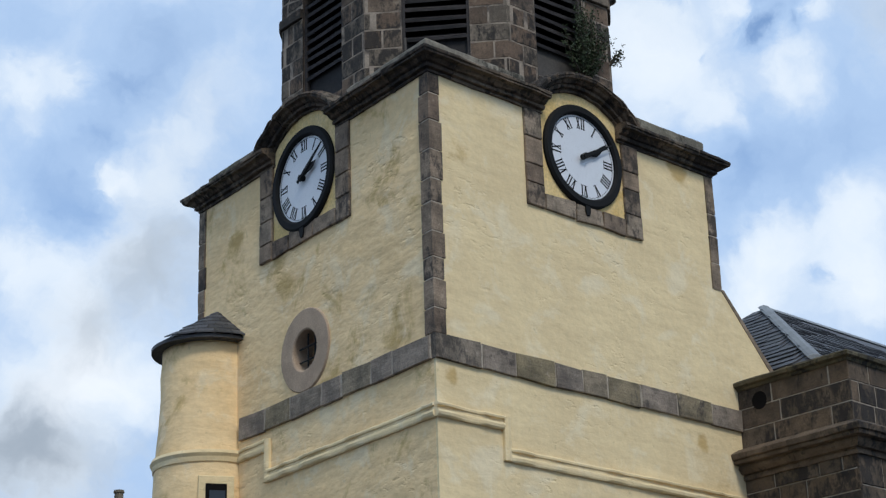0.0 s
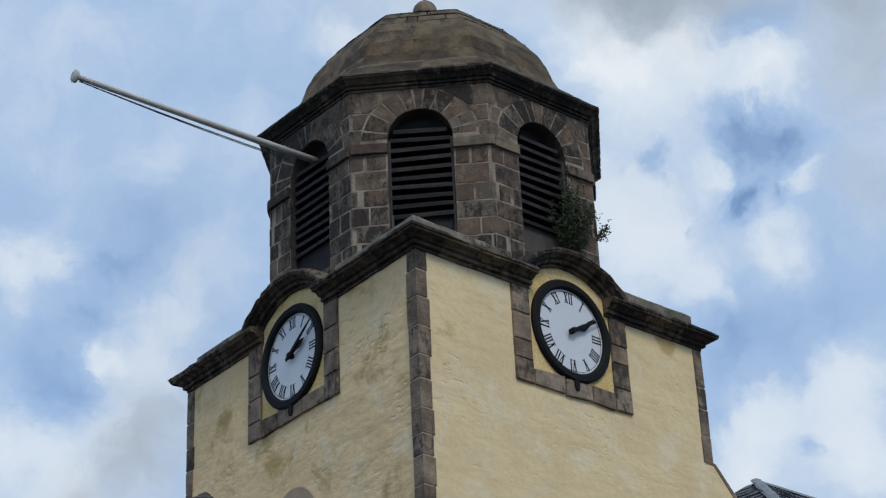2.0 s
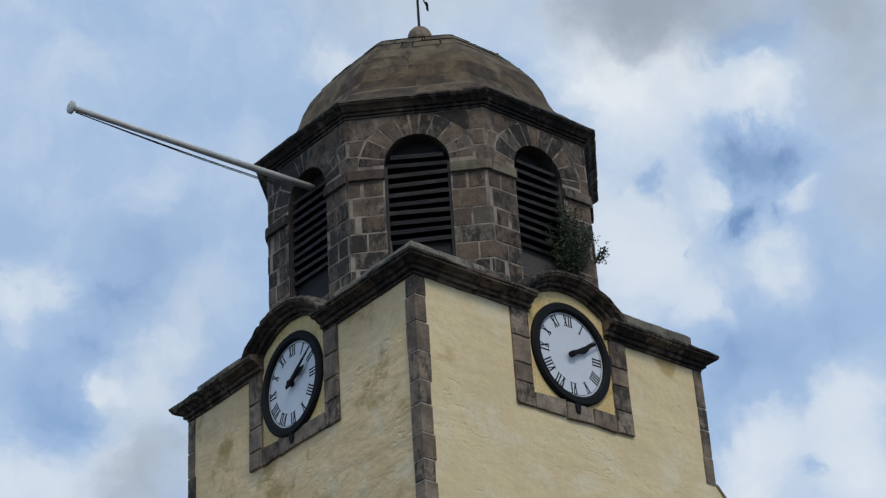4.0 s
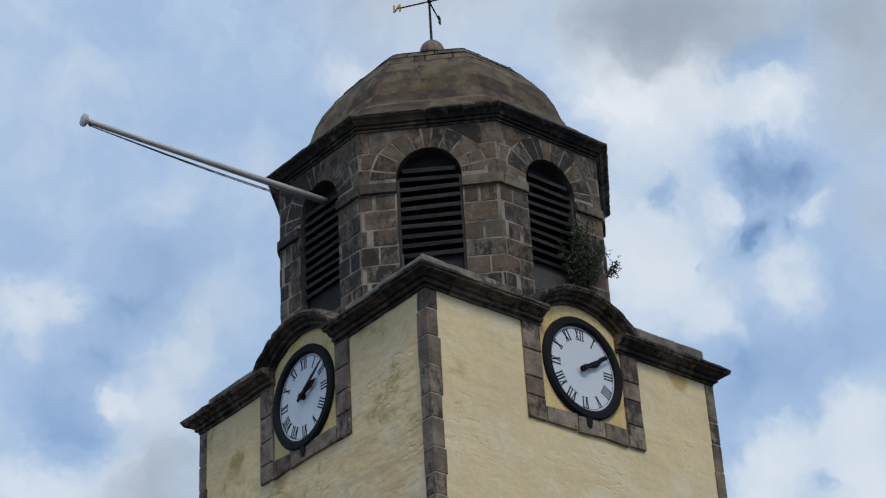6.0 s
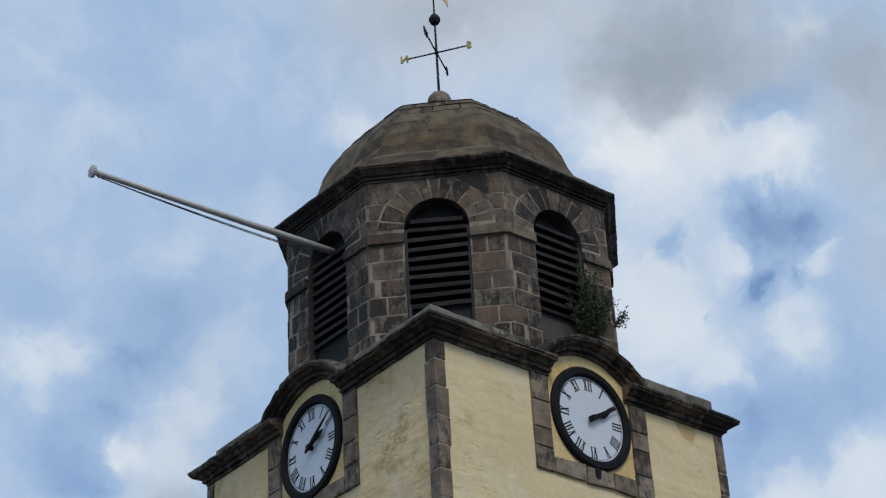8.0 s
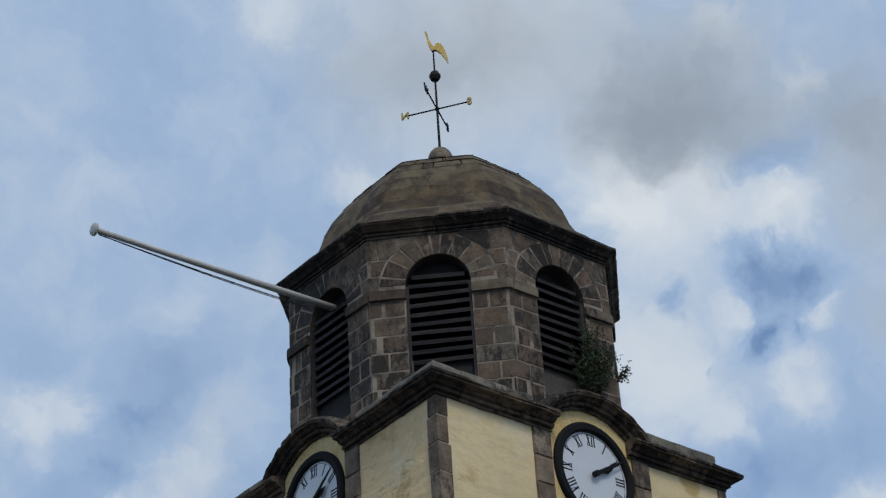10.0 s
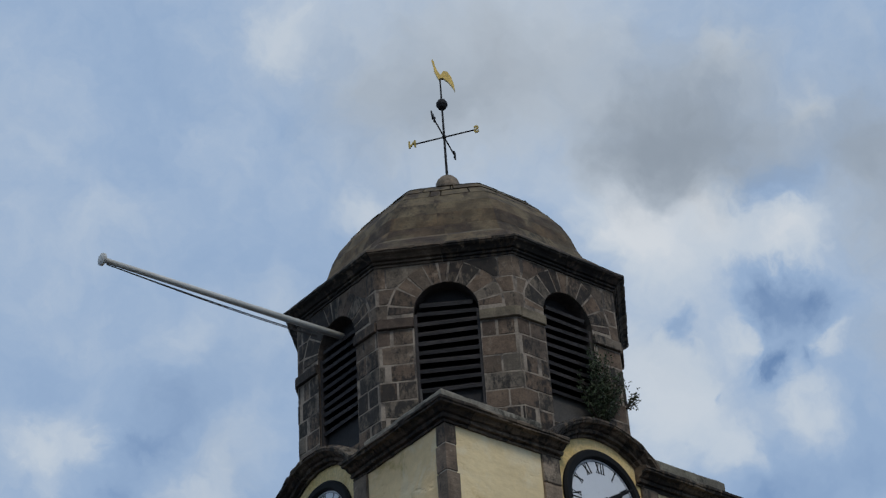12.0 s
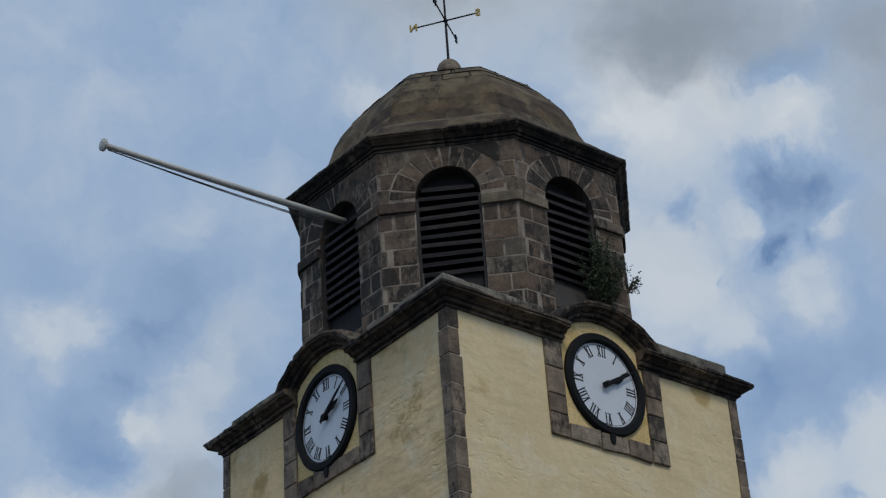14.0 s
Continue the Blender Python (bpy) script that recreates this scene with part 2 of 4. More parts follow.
def plain(name, colour, rough=0.5, metal=0.0, fine=40.0, vary=0.15, grainy=0.1):
    dark = tuple(c * (1 - vary) for c in colour)
    return material(name, colour, dark, 3.0, fine, rough, 0.06, metal=metal, grainy=grainy)


SIDE = lambda u, z: (0.0759 * u, 0.9971 * u, z)
LEFT_SPOTS = ((SIDE(4.93, 11.94), 0.45, .11), (SIDE(2.72, 10.81), 0.55, .11), (SIDE(0.90, 11.68), 1.1, .055), (SIDE(5.21, 11.01), 0.5, .10), (SIDE(1.55, 12.71), 0.35, .11), (SIDE(3.53, 10.59), 0.45, .11))
RIGHT_SPOTS = (((5.04, 0, 12.66), 0.45, .34), ((5.10, 0, 8.44), 0.34, .26), ((5.18, 0, 8.26), 0.26, .22), ((0.27, 0, 8.50), 0.36, .32), ((3.40, 0, 8.10), 0.5, .10), ((5.64, 0, 9.67), 0.7, .08))
HARL = material("harling", (0.80, 0.635, 0.36), (0.73, 0.57, 0.32), 1.1, 10, 0.93, 0.55, stain=(0.55, 0.38, 0.16),
                stain_scale=0.75, stain_at=(0.62, 0.76), lumps=0.052, grainy=0.05, pits=0.022, spots=RIGHT_SPOTS, pale=(0.79, 0.66, 0.425))
HARL_WORN = material("weathered_harling", (0.87, 0.64, 0.345), (0.79, 0.565, 0.29), 0.9, 9, 0.95, 0.6,
                     stain=(0.52, 0.355, 0.14), stain_scale=1.0, stain_at=(0.54, 0.69), lumps=0.065, grainy=0.06, pits=0.024, spots=LEFT_SPOTS, pale=(0.84, 0.665, 0.41))
OCHRE = material("ochre_panel", (0.76, 0.58, 0.29), (0.70, 0.50, 0.20), 2.0, 25, 0.93, 0.4, stain=(0.5, 0.30, 0.06), stain_scale=1.2)
QUOIN = stone("grey_dressed_stone", ((0.220, 0.160, 0.108), (0.255, 0.200, 0.143), (0.145, 0.102, 0.070)), (0.046, 0.036, 0.028), 0.46, 0.12, 0.32)
BAND = stone("laminated_band_stone", ((0.235, 0.190, 0.145), (0.195, 0.160, 0.125), (0.215, 0.172, 0.100)), (0.070, 0.058, 0.047), 0.30, 0.14, 0.35)
ASHLAR = stone("sooty_ashlar", ((0.140, 0.094, 0.061), (0.148, 0.119, 0.087), (0.074, 0.050, 0.035)), (0.017, 0.0145, 0.012), 0.68, 0.05, 0.42)
NAVE_STONE = stone("nave_ashlar", ((0.125, 0.086, 0.053), (0.105, 0.078, 0.052), (0.042, 0.032, 0.024)), (0.016, 0.013, 0.011), 0.66, 0.08, 0.35)
PALE = stone("pale_sandstone", ((0.185, 0.145, 0.090), (0.155, 0.130, 0.092), (0.160, 0.120, 0.070)), (0.06, 0.052, 0.042), 0.28, 0.1, 0.1)
CORNICE = stone("blackened_cornice_stone", ((0.115, 0.080, 0.052), (0.160, 0.126, 0.088), (0.066, 0.047, 0.034)), (0.017, 0.0145, 0.012), 0.66, 0.2, 0.45)
COPING = stone("weathered_coping_stone", ((0.250, 0.222, 0.172), (0.200, 0.180, 0.138), (0.150, 0.138, 0.092)), (0.045, 0.042, 0.032), 0.52, 0.1, 0.25)
DOME = stone("lichened_dome_stone", ((0.116, 0.074, 0.036), (0.126, 0.095, 0.052), (0.052, 0.032, 0.018)), (0.030, 0.024, 0.016), 0.30, 0.06, 0.12, patches=0.9)
MOSSY = stone("mossy_ledge_stone", ((0.088, 0.070, 0.038), (0.100, 0.086, 0.044), (0.055, 0.043, 0.026)), (0.018, 0.015, 0.011), 0.50, 0.1, 0.15)
POINTING = material("pale_lime_pointing", (0.42, 0.36, 0.28), (0.30, 0.25, 0.19), 5, 40, 0.95, 0.4, stain=(0.14, 0.115, 0.09), stain_scale=3.0, stain_at=(0.54, 0.68))
DOME_BED = material("dark_dome_joints", (0.045, 0.036, 0.024), (0.030, 0.024, 0.017), 4, 40, 0.95, 0.4)
MORTAR = material("lime_mortar", (0.32, 0.262, 0.20), (0.18, 0.145, 0.11), 4, 40, 0.95, 0.5, stain=(0.060, 0.050, 0.042), stain_scale=2.6, stain_at=(0.50, 0.66))
# belfry reveals: a plain tone, darker than the mortar core's faces
REVEAL = material("dark_reveal_stone", (0.075, 0.058, 0.045), (0.035, 0.028, 0.023), 5, 30, 0.95, 0.6, grainy=0.4)
LEAD = material("lead_grey_capping", (0.20, 0.212, 0.215), (0.14, 0.15, 0.152), 3, 40, 0.6, 0.2)
RIM = material("oculus_stone", (0.43, 0.315, 0.215), (0.34, 0.25, 0.172), 3, 55, 0.92, 0.3)
SLATE = material("grey_slate", (0.052, 0.052, 0.056), (0.036, 0.036, 0.040), 5, 40, 0.62, 0.4, spread=0.35)
WOOD = stone("weathered_dark_louvre", ((0.030, 0.024, 0.022), (0.022, 0.018, 0.017), (0.046, 0.038, 0.034)), (0.012, 0.010, 0.010), 0.40, 0.35, 0.55, rough=0.75, bump=0.4)
SHUT = material("near_black_board", (0.016, 0.014, 0.014), (0.009, 0.008, 0.008), 5, 40, 0.85, 0.3, grainy=0.3)
PALE_BOARD = plain("bare_grey_board", (0.075, 0.067, 0.058), 0.85, grainy=0.35)
BLACK = plain("black_paint", (0.008, 0.008, 0.008), 0.75)
BLACK.node_tree.nodes["Principled BSDF"].inputs["Specular IOR Level"].default_value = 0.2
IRON = plain("black_iron", (0.008, 0.008, 0.009), 0.85)
DIAL = plain("white_enamel", (0.69, 0.71, 0.73), 0.35, vary=0.04, grainy=0.02)
GILT = plain("gilding", (0.55, 0.38, 0.11), 0.4, metal=0.6)
WHITE = plain("white_pole_paint", (0.60, 0.59, 0.54), 0.5)
ROPE = plain("dark_halyard", (0.02, 0.02, 0.02), 0.8)
# near-black, almost without sheen: the shade of unlit insides put into a colour
DARK = plain("painted_interior_shade", (0.008, 0.007, 0.007), 0.95)
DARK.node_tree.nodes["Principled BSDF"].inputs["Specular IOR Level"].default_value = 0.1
LEAF = material("shrub_leaf", (0.060, 0.085, 0.032), (0.032, 0.048, 0.019), 8, 60, 0.6, 0.1)
STEM = plain("shrub_stem", (0.055, 0.042, 0.028), 0.9)
TARMAC = material("tarmac", (0.055, 0.055, 0.056), (0.042, 0.042, 0.043), 1.5, 60, 0.9, 0.3)
PALETTE_GLASS = bpy.data.materials.new("window_glass")
PALETTE_GLASS.use_nodes = True
_b = PALETTE_GLASS.node_tree.nodes["Principled BSDF"]
_b.inputs["Base Color"].default_value = (0.02, 0.024, 0.028, 1)
_b.inputs["Roughness"].default_value = 0.08

# ---------------------------------------------------------------- building tools
WORLD_OF = {}


def thing(name, at=(0, 0, 0), **tags):
    ob = new(name)
    ob.location = at
    ob.empty_display_size = 0.2
    WORLD_OF[ob.name] = Matrix.Translation(at)
    return tagged(ob, **tags)


def part(name, bm, mat, parent=None, label="", smooth=False, m=None):
    """Links a bmesh as one mesh object under a thing or a part."""
    me = bpy.data.meshes.new(name)
    if isinstance(bm, bpy.types.Mesh):
        me = bm
    else:
        bmesh.ops.recalc_face_normals(bm, faces=bm.faces)
        bm.to_mesh(me)
        bm.free()
        for p in me.polygons:
            p.use_smooth = smooth
        me.materials.append(mat)
    ob = new(name, me)
    ob.matrix_basis = m if m is not None else Matrix()
    WORLD_OF[ob.name] = ob.matrix_basis.copy()
    if parent is not None:
        ob.parent = parent
        ob.matrix_parent_inverse = WORLD_OF.get(parent.name, Matrix()).inverted()
    return tagged(ob, label)


class Face:
    """A wall plane: s to the right as seen from outside, d outwards, z up."""

    def __init__(self, x, y, turn):
        a = radians(turn)
        self.o, self.r, self.n = Vector((x, y, 0)), Vector((math.cos(a), math.sin(a), 0)), Vector((math.sin(a), -math.cos(a), 0))
        self.turn = turn

    def at(self, s, d, z):
        return self.o + self.r * s + self.n * d + Vector((0, 0, z))

    def matrix(self, s, d, z):
        return Matrix.Translation(self.at(s, d, z)) @ pose(0, 0, 0, 0, 0, self.turn)


def loft(rings, closed=False, caps=True, bm=None):
    bm = bm or bmesh.new()
    vs = [[bm.verts.new(p) for p in ring] for ring in rings]
    n = len(vs[0])
    for a, b in list(zip(vs, vs[1:])) + ([(vs[-1], vs[0])] if closed else []):
        for i in range(n):
            bm.faces.new((a[i], a[(i + 1) % n], b[(i + 1) % n], b[i]))
    if caps and not closed:
        bm.faces.new(vs[0])
        bm.faces.new(vs[-1][::-1])
    return bm


def slab(face, poly, d0, d1, bevel=0.012, bm=None):
    """A stone: an outline on a wall plane, from depth d0 to d1, its front arrises rounded off."""
    cs, cz = sum(p[0] for p in poly) / len(poly), sum(p[1] for p in poly) / len(poly)

    def ring(d, inset):
        out = []
        for s, z in poly:
            ds, dz = cs - s, cz - z
            reach = math.hypot(ds, dz) or 1
            k = min(inset * 1.3, reach / 2) / reach
            out.append(face.at(s + ds * k, d, z + dz * k))
        return out
    return loft([ring(d0, 0), ring(d1 - bevel, 0), ring(d1, bevel)], bm=bm)


def rect(s0, s1, z0, z1, jitter=0.0):
    j = lambda: random.uniform(-jitter, jitter)
    return [(s0 + j(), z0 + j()), (s1 + j(), z0 + j()), (s1 + j(), z1 + j()), (s0 + j(), z1 + j())]


def mitred(path, d):
    """A plan line moved out by d to its right-hand side, with mitred corners."""
    out = []
    for i, p in enumerate(path):
        p = Vector(p)
        a = (p - Vector(path[i - 1])).normalized() if i else None
        b = (Vector(path[i + 1]) - p).normalized() if i + 1 < len(path) else None
        na = Vector((a.y, -a.x)) if a else None
        nb = Vector((b.y, -b.x)) if b else None
        if na and nb:
            m = (na + nb).normalized()
            out.append(p + m * d / m.dot(na))
        else:
            out.append(p + (na or nb) * d)
    return out


def sweep(path, profile, wobble=0.0):
    """A worn moulding: a profile of (outward, height) run along a plan line, its edges uneven."""
    fine = []
    for a, b in zip(path, path[1:]):
        a, b = Vector(a), Vector(b)
        n = max(1, int((b - a).length / 0.075))
        fine += [a.lerp(b, k / n) for k in range(n)]
    fine.append(Vector(path[-1]))
    seed = random.uniform(0, 99)
    lines = [mitred(fine, d) for d, z in profile]
    rings = []
    for i in range(len(fine)):
        ring = []
        for k, (d, z) in enumerate(profile):
            p = lines[k][i]
            w = wobble * (1.1 * noise.noise((p.x * 3, p.y * 3, k * .7 + seed)) - 6.0 * max(0.0, noise.noise((p.x * 7, p.y * 7, k * .9 + seed)) - 0.42)) if d > 0 else 0
            out = (p - fine[i]).normalized() if d > 0 else Vector((0, 0))
            ring.append((*(p + out * w), z + w * .7))
        rings.append(ring)
    return loft(rings)


def tube(points, radius, n=8, bm=None):
    """A round bar along points; radius may be one number or one for each point."""
    rings = []
    pts = [Vector(p) for p in points]
    for i, p in enumerate(pts):
        d = (pts[min(i + 1, len(pts) - 1)] - pts[max(i - 1, 0)]).normalized()
        u = d.orthogonal().normalized() if abs(d.z) > 0.95 else d.cross(Vector((0, 0, 1))).normalized()
        v = d.cross(u)
        r = radius[i] if isinstance(radius, (list, tuple)) else radius
        rings.append([p + (u * math.cos(2 * math.pi * k / n) + v * math.sin(2 * math.pi * k / n)) * r for k in range(n)])
    return loft(rings, bm=bm)


def lathe(profile, centre, n=24):
    return loft([[(centre[0] + r * math.cos(2 * math.pi * k / n), centre[1] + r * math.sin(2 * math.pi * k / n), centre[2] + z)
                  for k in range(n)] for r, z in profile])


def holed(face, outer, inner, centre, depth):
    """A wall sheet with an opening and the reveal behind it; both outlines are seen whole from centre."""
    def cast(poly, ang):
        dx, dz = math.cos(ang), math.sin(ang)
        best = None
        for (ax, az), (bx, bz) in zip(poly, poly[1:] + poly[:1]):
            ax, az, ex, ez = ax - centre[0], az - centre[1], bx - ax, bz - az
            den = dx * ez - dz * ex
            if abs(den) < 1e-12:
                continue
            t = (ax * ez - az * ex) / den
            w = (ax * dz - az * dx) / den
            if t > 0 and -1e-6 <= w <= 1 + 1e-6 and (best is None or t < best):
                best = t
        return centre[0] + dx * best, centre[1] + dz * best
    angs = sorted({round(math.atan2(z - centre[1], s - centre[0]), 6) for s, z in outer + inner})
    o, i = [cast(outer, a) for a in angs], [cast(inner, a) for a in angs]
    bm = bmesh.new()
    vo = [bm.verts.new(face.at(s, 0, z)) for s, z in o]
    vi = [bm.verts.new(face.at(s, 0, z)) for s, z in i]
    vb = [bm.verts.new(face.at(s, -depth, z)) for s, z in i]
    vr = [bm.verts.new(face.at(s, -depth, z)) for s, z in o]
    n = len(angs)
    for k in range(n):
        j = (k + 1) % n
        bm.faces.new((vo[k], vo[j], vi[j], vi[k]))
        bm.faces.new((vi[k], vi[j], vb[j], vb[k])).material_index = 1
        bm.faces.new((vb[k], vb[j], vr[j], vr[k]))
        bm.faces.new((vr[k], vr[j], vo[j], vo[k]))
    return bm


def arc(cs, cz, r, a0, a1, n):
    return [(cs + r * math.cos(radians(a0 + (a1 - a0) * k / n)), cz + r * math.sin(radians(a0 + (a1 - a0) * k / n))) for k in range(n + 1)]


# ---------------------------------------------------------------- ground
bm = bmesh.new()
bmesh.ops.create_circle(bm, cap_ends=True, radius=3000, segments=64)
tagged(part("ground", bm, TARMAC), "dark grey tarmac ground round the church tower", "ground", kind="structure")

# ---------------------------------------------------------------- the tower's shaft
W1, W2, LEFT = 5.85, 6.0, -94.35
RIGHT_FACE, LEFT_FACE = Face(0, 0, 0), Face(0, 0, LEFT)
CORNER_D = LEFT_FACE.at(-W2, 0, 0).xy
CORNER_B = Vector((W1, 0))
CORNER_C = CORNER_B + CORNER_D
TOP, BAND0, BAND1 = 12.70, 8.635, 8.972
tower = thing("church_tower", (3, 3, 0), label="cream harled square church tower with dark stone belfry and dome", category="tower")

bm = bmesh.new()
front = [(0, 0), (6.05, 0), (6.05, 9.2), (7.10, 9.2), (7.10, 9.54), (5.88, 10.83), (5.85, TOP + 0.3), (0, TOP + 0.3)]
loft([[RIGHT_FACE.at(s, 0, z) for s, z in front], [RIGHT_FACE.at(max(s, 0.06), -0.6, z) for s, z in front]], bm=bm)
part("front_wall", bm, HARL, tower, "cream harled wall with faint patches and stains", m=Matrix.Translation((0, 0, 0)))
oc_s, oc_z = -2.99, 9.575
circle = arc(oc_s, oc_z, 0.315, 0, 360, 28)[:-1]
side_wall = part("side_wall", holed(LEFT_FACE, [(-W2, 0), (-0.04, 0), (-0.04, TOP + 0.3), (-W2, TOP + 0.3)], circle, (oc_s, oc_z), 0.35),
                 HARL_WORN, tower, "weathered cream harled wall with ochre stains")
bm = bmesh.new()
ring = [CORNER_B, CORNER_C, CORNER_D]
inner = [CORNER_B + Vector((-.6, .6)), CORNER_C + Vector((-.6, -.6)), CORNER_D + Vector((.6, -.6))]
loft([[(*p, z) for p in ring + inner[::-1]] for z in (0, TOP + 0.28)], bm=bm)
part("back_wall", bm, HARL, tower)
bm = bmesh.new()
loft([[(x, y, z) for x, y in ((0.05, 0.05), (W1 - .05, 0.05), (CORNER_C.x - .05, CORNER_C.y - .05), (CORNER_D.x + .05, CORNER_D.y - .05))] for z in (TOP + 0.05, TOP + 0.38)], bm=bm)
part("parapet_roof", bm, LEAD, tower)

sk = [(5.86, 10.86), (5.93, 10.86), (7.17, 9.55), (7.17, 9.42)]
part("skew_stone", slab(RIGHT_FACE, sk, -.62, .012, .006), QUOIN, tower)

side_wall.data.materials.append(HARL_WORN)

# round window in the side wall
oculus = thing("oculus_window", LEFT_FACE.at(oc_s, 0, oc_z), label="round stone-rimmed window with iron bars in harled wall", category="window", kind="structure")
bm = bmesh.new()
loft([[LEFT_FACE.at(oc_s + r * math.cos(a), d, oc_z + r * math.sin(a)) for r, d in ((0.30, -0.3), (0.30, 0.015), (0.32, 0.03), (0.60, 0.03), (0.615, 0.015), (0.615, -0.02))]
      for a in [2 * math.pi * k / 40 for k in range(40)]], closed=True, bm=bm)
part("stone_rim", bm, RIM, oculus, "smooth brown-grey stone ring")
# no glass: a black disc carries the inside's darkness as colour
bm = bmesh.new()
bm.faces.new([bm.verts.new(LEFT_FACE.at(s, -0.34, z)) for s, z in arc(oc_s, oc_z, 0.33, 0, 360, 28)[:-1]])
part("shade_disc", bm, DARK, oculus, "matte black disc painted as the unlit inside")
for k in (-0.09, 0.09):
    part("bar", tube([LEFT_FACE.at(oc_s + k, -0.10, oc_z - 0.3), LEFT_FACE.at(oc_s + k, -0.10, oc_z + 0.3)], 0.014, 6), IRON, oculus)
for k in (-0.11, 0.09):
    part("bar", tube([LEFT_FACE.at(oc_s - 0.3, -0.09, oc_z + k), LEFT_FACE.at(oc_s + 0.3, -0.09, oc_z + k)], 0.014, 6), IRON, oculus)

# ---------------------------------------------------------------- clocks
STROKES = {"I": [((0, -1), (0, 1), 1)], "V": [((-.8, 1), (0, -1), 1.1), ((.8, 1), (0, -1), .6)], "X": [((-.8, 1), (.8, -1), 1.1), ((.8, 1), (-.8, -1), .6)]}
NUMERALS = ("XII", "I", "II", "III", "IIII", "V", "VI", "VII", "VIII", "IX", "X", "XI")


def local_disc(r0, r1, d0, d1, n=64, bev=0.0):
    prof = [(r0, d0), (r1, d0), (r1, d1 - bev), (r1 - bev, d1), (r0 + bev, d1), (r0, d1 - bev)] if bev else [(r0, d0), (r1, d0), (r1, d1), (r0, d1)]
    return loft([[(r * math.sin(a), -d, r * math.cos(a)) for r, d in prof] for a in [2 * math.pi * k / n for k in range(n)]], closed=True)


def bar2d(bm, a, b, w, d0, d1):
    a, b = Vector(a), Vector(b)
    t = (b - a).normalized()
    q = Vector((-t.y, t.x)) * w / 2
    loft([[(p.x, -d, p.y) for p in (a - q, b - q, b + q, a + q)] for d in (d0, d1)], bm=bm)


def clock(face, s, z, minute, hour):
    c = thing("tower_clock", face.at(s, 0, z), label="round white tower clock dial with black rim and Roman numerals", category="clock", group="tower clocks")
    m = face.matrix(s, 0, z)
    bm = bmesh.new()
    loft([[(0.66 * math.sin(a), -d, 0.66 * math.cos(a)) for a in [2 * math.pi * k / 64 for k in range(64)]] for d in (-0.02, 0.014)], bm=bm)
    dial = part("dial", bm, DIAL, c, "white enamelled dial", m=m)
    part("rim", local_disc(0.655, 0.80, -0.04, 0.075, 72, 0.03), BLACK, c, "black moulded ring", m=m)
    part("minute_track", local_disc(0.622, 0.628, 0.012, 0.017, 72), BLACK, dial, m=m)
    for k, text in enumerate(NUMERALS):
        a = 2 * math.pi * k / 12
        bm = bmesh.new()
        widths = [0.85 if ch == "I" else 1.6 for ch in text]
        total, x = sum(widths), 0.0
        unit = 0.045 if len(text) < 4 else 0.042
        for ch, w in zip(text, widths):
            mid = (x + w / 2 - total / 2) * unit * 1.25
            x += w
            for (x0, y0), (x1, y1), heavy in STROKES[ch]:
                def spot(px, py):
                    rr, tt = 0.530 + py * 0.082, px
                    return (rr * math.sin(a) + tt * math.cos(a), rr * math.cos(a) - tt * math.sin(a))
                bar2d(bm, spot(mid + x0 * unit * 0.75, y0), spot(mid + x1 * unit * 0.75, y1), 0.020 * heavy, 0.013, 0.018)
            for py in (-1, 1):
                bar2d(bm, spot(mid - w * unit * 0.5, py), spot(mid + w * unit * 0.5, py), 0.009, 0.013, 0.0175)
        part("numeral", bm, BLACK, dial, m=m)
    for name, ang, length, w, d in (("minute_hand", minute, 0.66, 0.045, 0.075), ("hour_hand", hour, 0.40, 0.055, 0.055)):
        a = radians(ang)
        q = lambda r, t: (r * math.sin(a) + t * math.cos(a), r * math.cos(a) - t * math.sin(a))
        if name == "minute_hand":
            pts = [q(-0.10, -.03), q(-.10, .03), q(0, .03), q(length * .55, .026), q(length, .008), q(length, -.008), q(length * .55, -.026), q(0, -.03)]
        else:
            pts = [q(-0.06, -.03), q(-.06, .03), q(.16, .028), q(.25, .055), q(.32, .035), q(length, .0), q(.32, -.035), q(.25, -.055), q(.16, -.028)]
        part(name, loft([[(x, -dd, y) for x, y in pts] for dd in (d, d + 0.012)]), BLACK, c, m=m)
    part("hub", local_disc(0.001, 0.045, 0.01, 0.10, 16), BLACK, c, m=m)
    bm = bmesh.new()
    loft([[(x * w, -d, zz) for x, d in ((-.05, 0.0), (.05, 0.0), (.05, .07), (-.05, .07))] for zz, w in ((-0.93, 0.6), (-0.86, 1.0), (-0.78, 1.0))], bm=bm)
    part("bracket", bm, BLACK, c, m=m)
    return c


CLOCKS = ((RIGHT_FACE, 2.955, 12.25), (LEFT_FACE, -3.01, 12.215))
for (fc, s, z), minute, hour in zip(CLOCKS, (61, 56), (66, 67)):
    clock(fc, s, z, minute, hour)

# ---------------------------------------------------------------- stone dressings
def course(face, s0, s1, z0, z1, d, lengths, name, mat, parent, label=""):
    s = s0
    while s < s1 - 0.02:
        e = min(s1, s + random.uniform(*lengths))
        if s1 - e < lengths[0] * 0.5:
            e = s1
        part(name, slab(face, rect(s + .013, e - .013, z0, z1, 0.017), -0.05, d + random.uniform(-.003, .006), 0.008), mat, parent, label)
        s = e


part("bedding", slab(RIGHT_FACE, rect(0, 6.05, BAND0 + .012, BAND1 - .012), -.05, .042, .004), POINTING, tower)
part("bedding", slab(LEFT_FACE, rect(-4.7, -.06, BAND0 + .012, BAND1 - .012), -.05, .042, .004), POINTING, tower)
course(RIGHT_FACE, -0.05, 6.06, BAND0, BAND1, 0.05, (0.45, 0.85), "string_course_stone", BAND, tower)
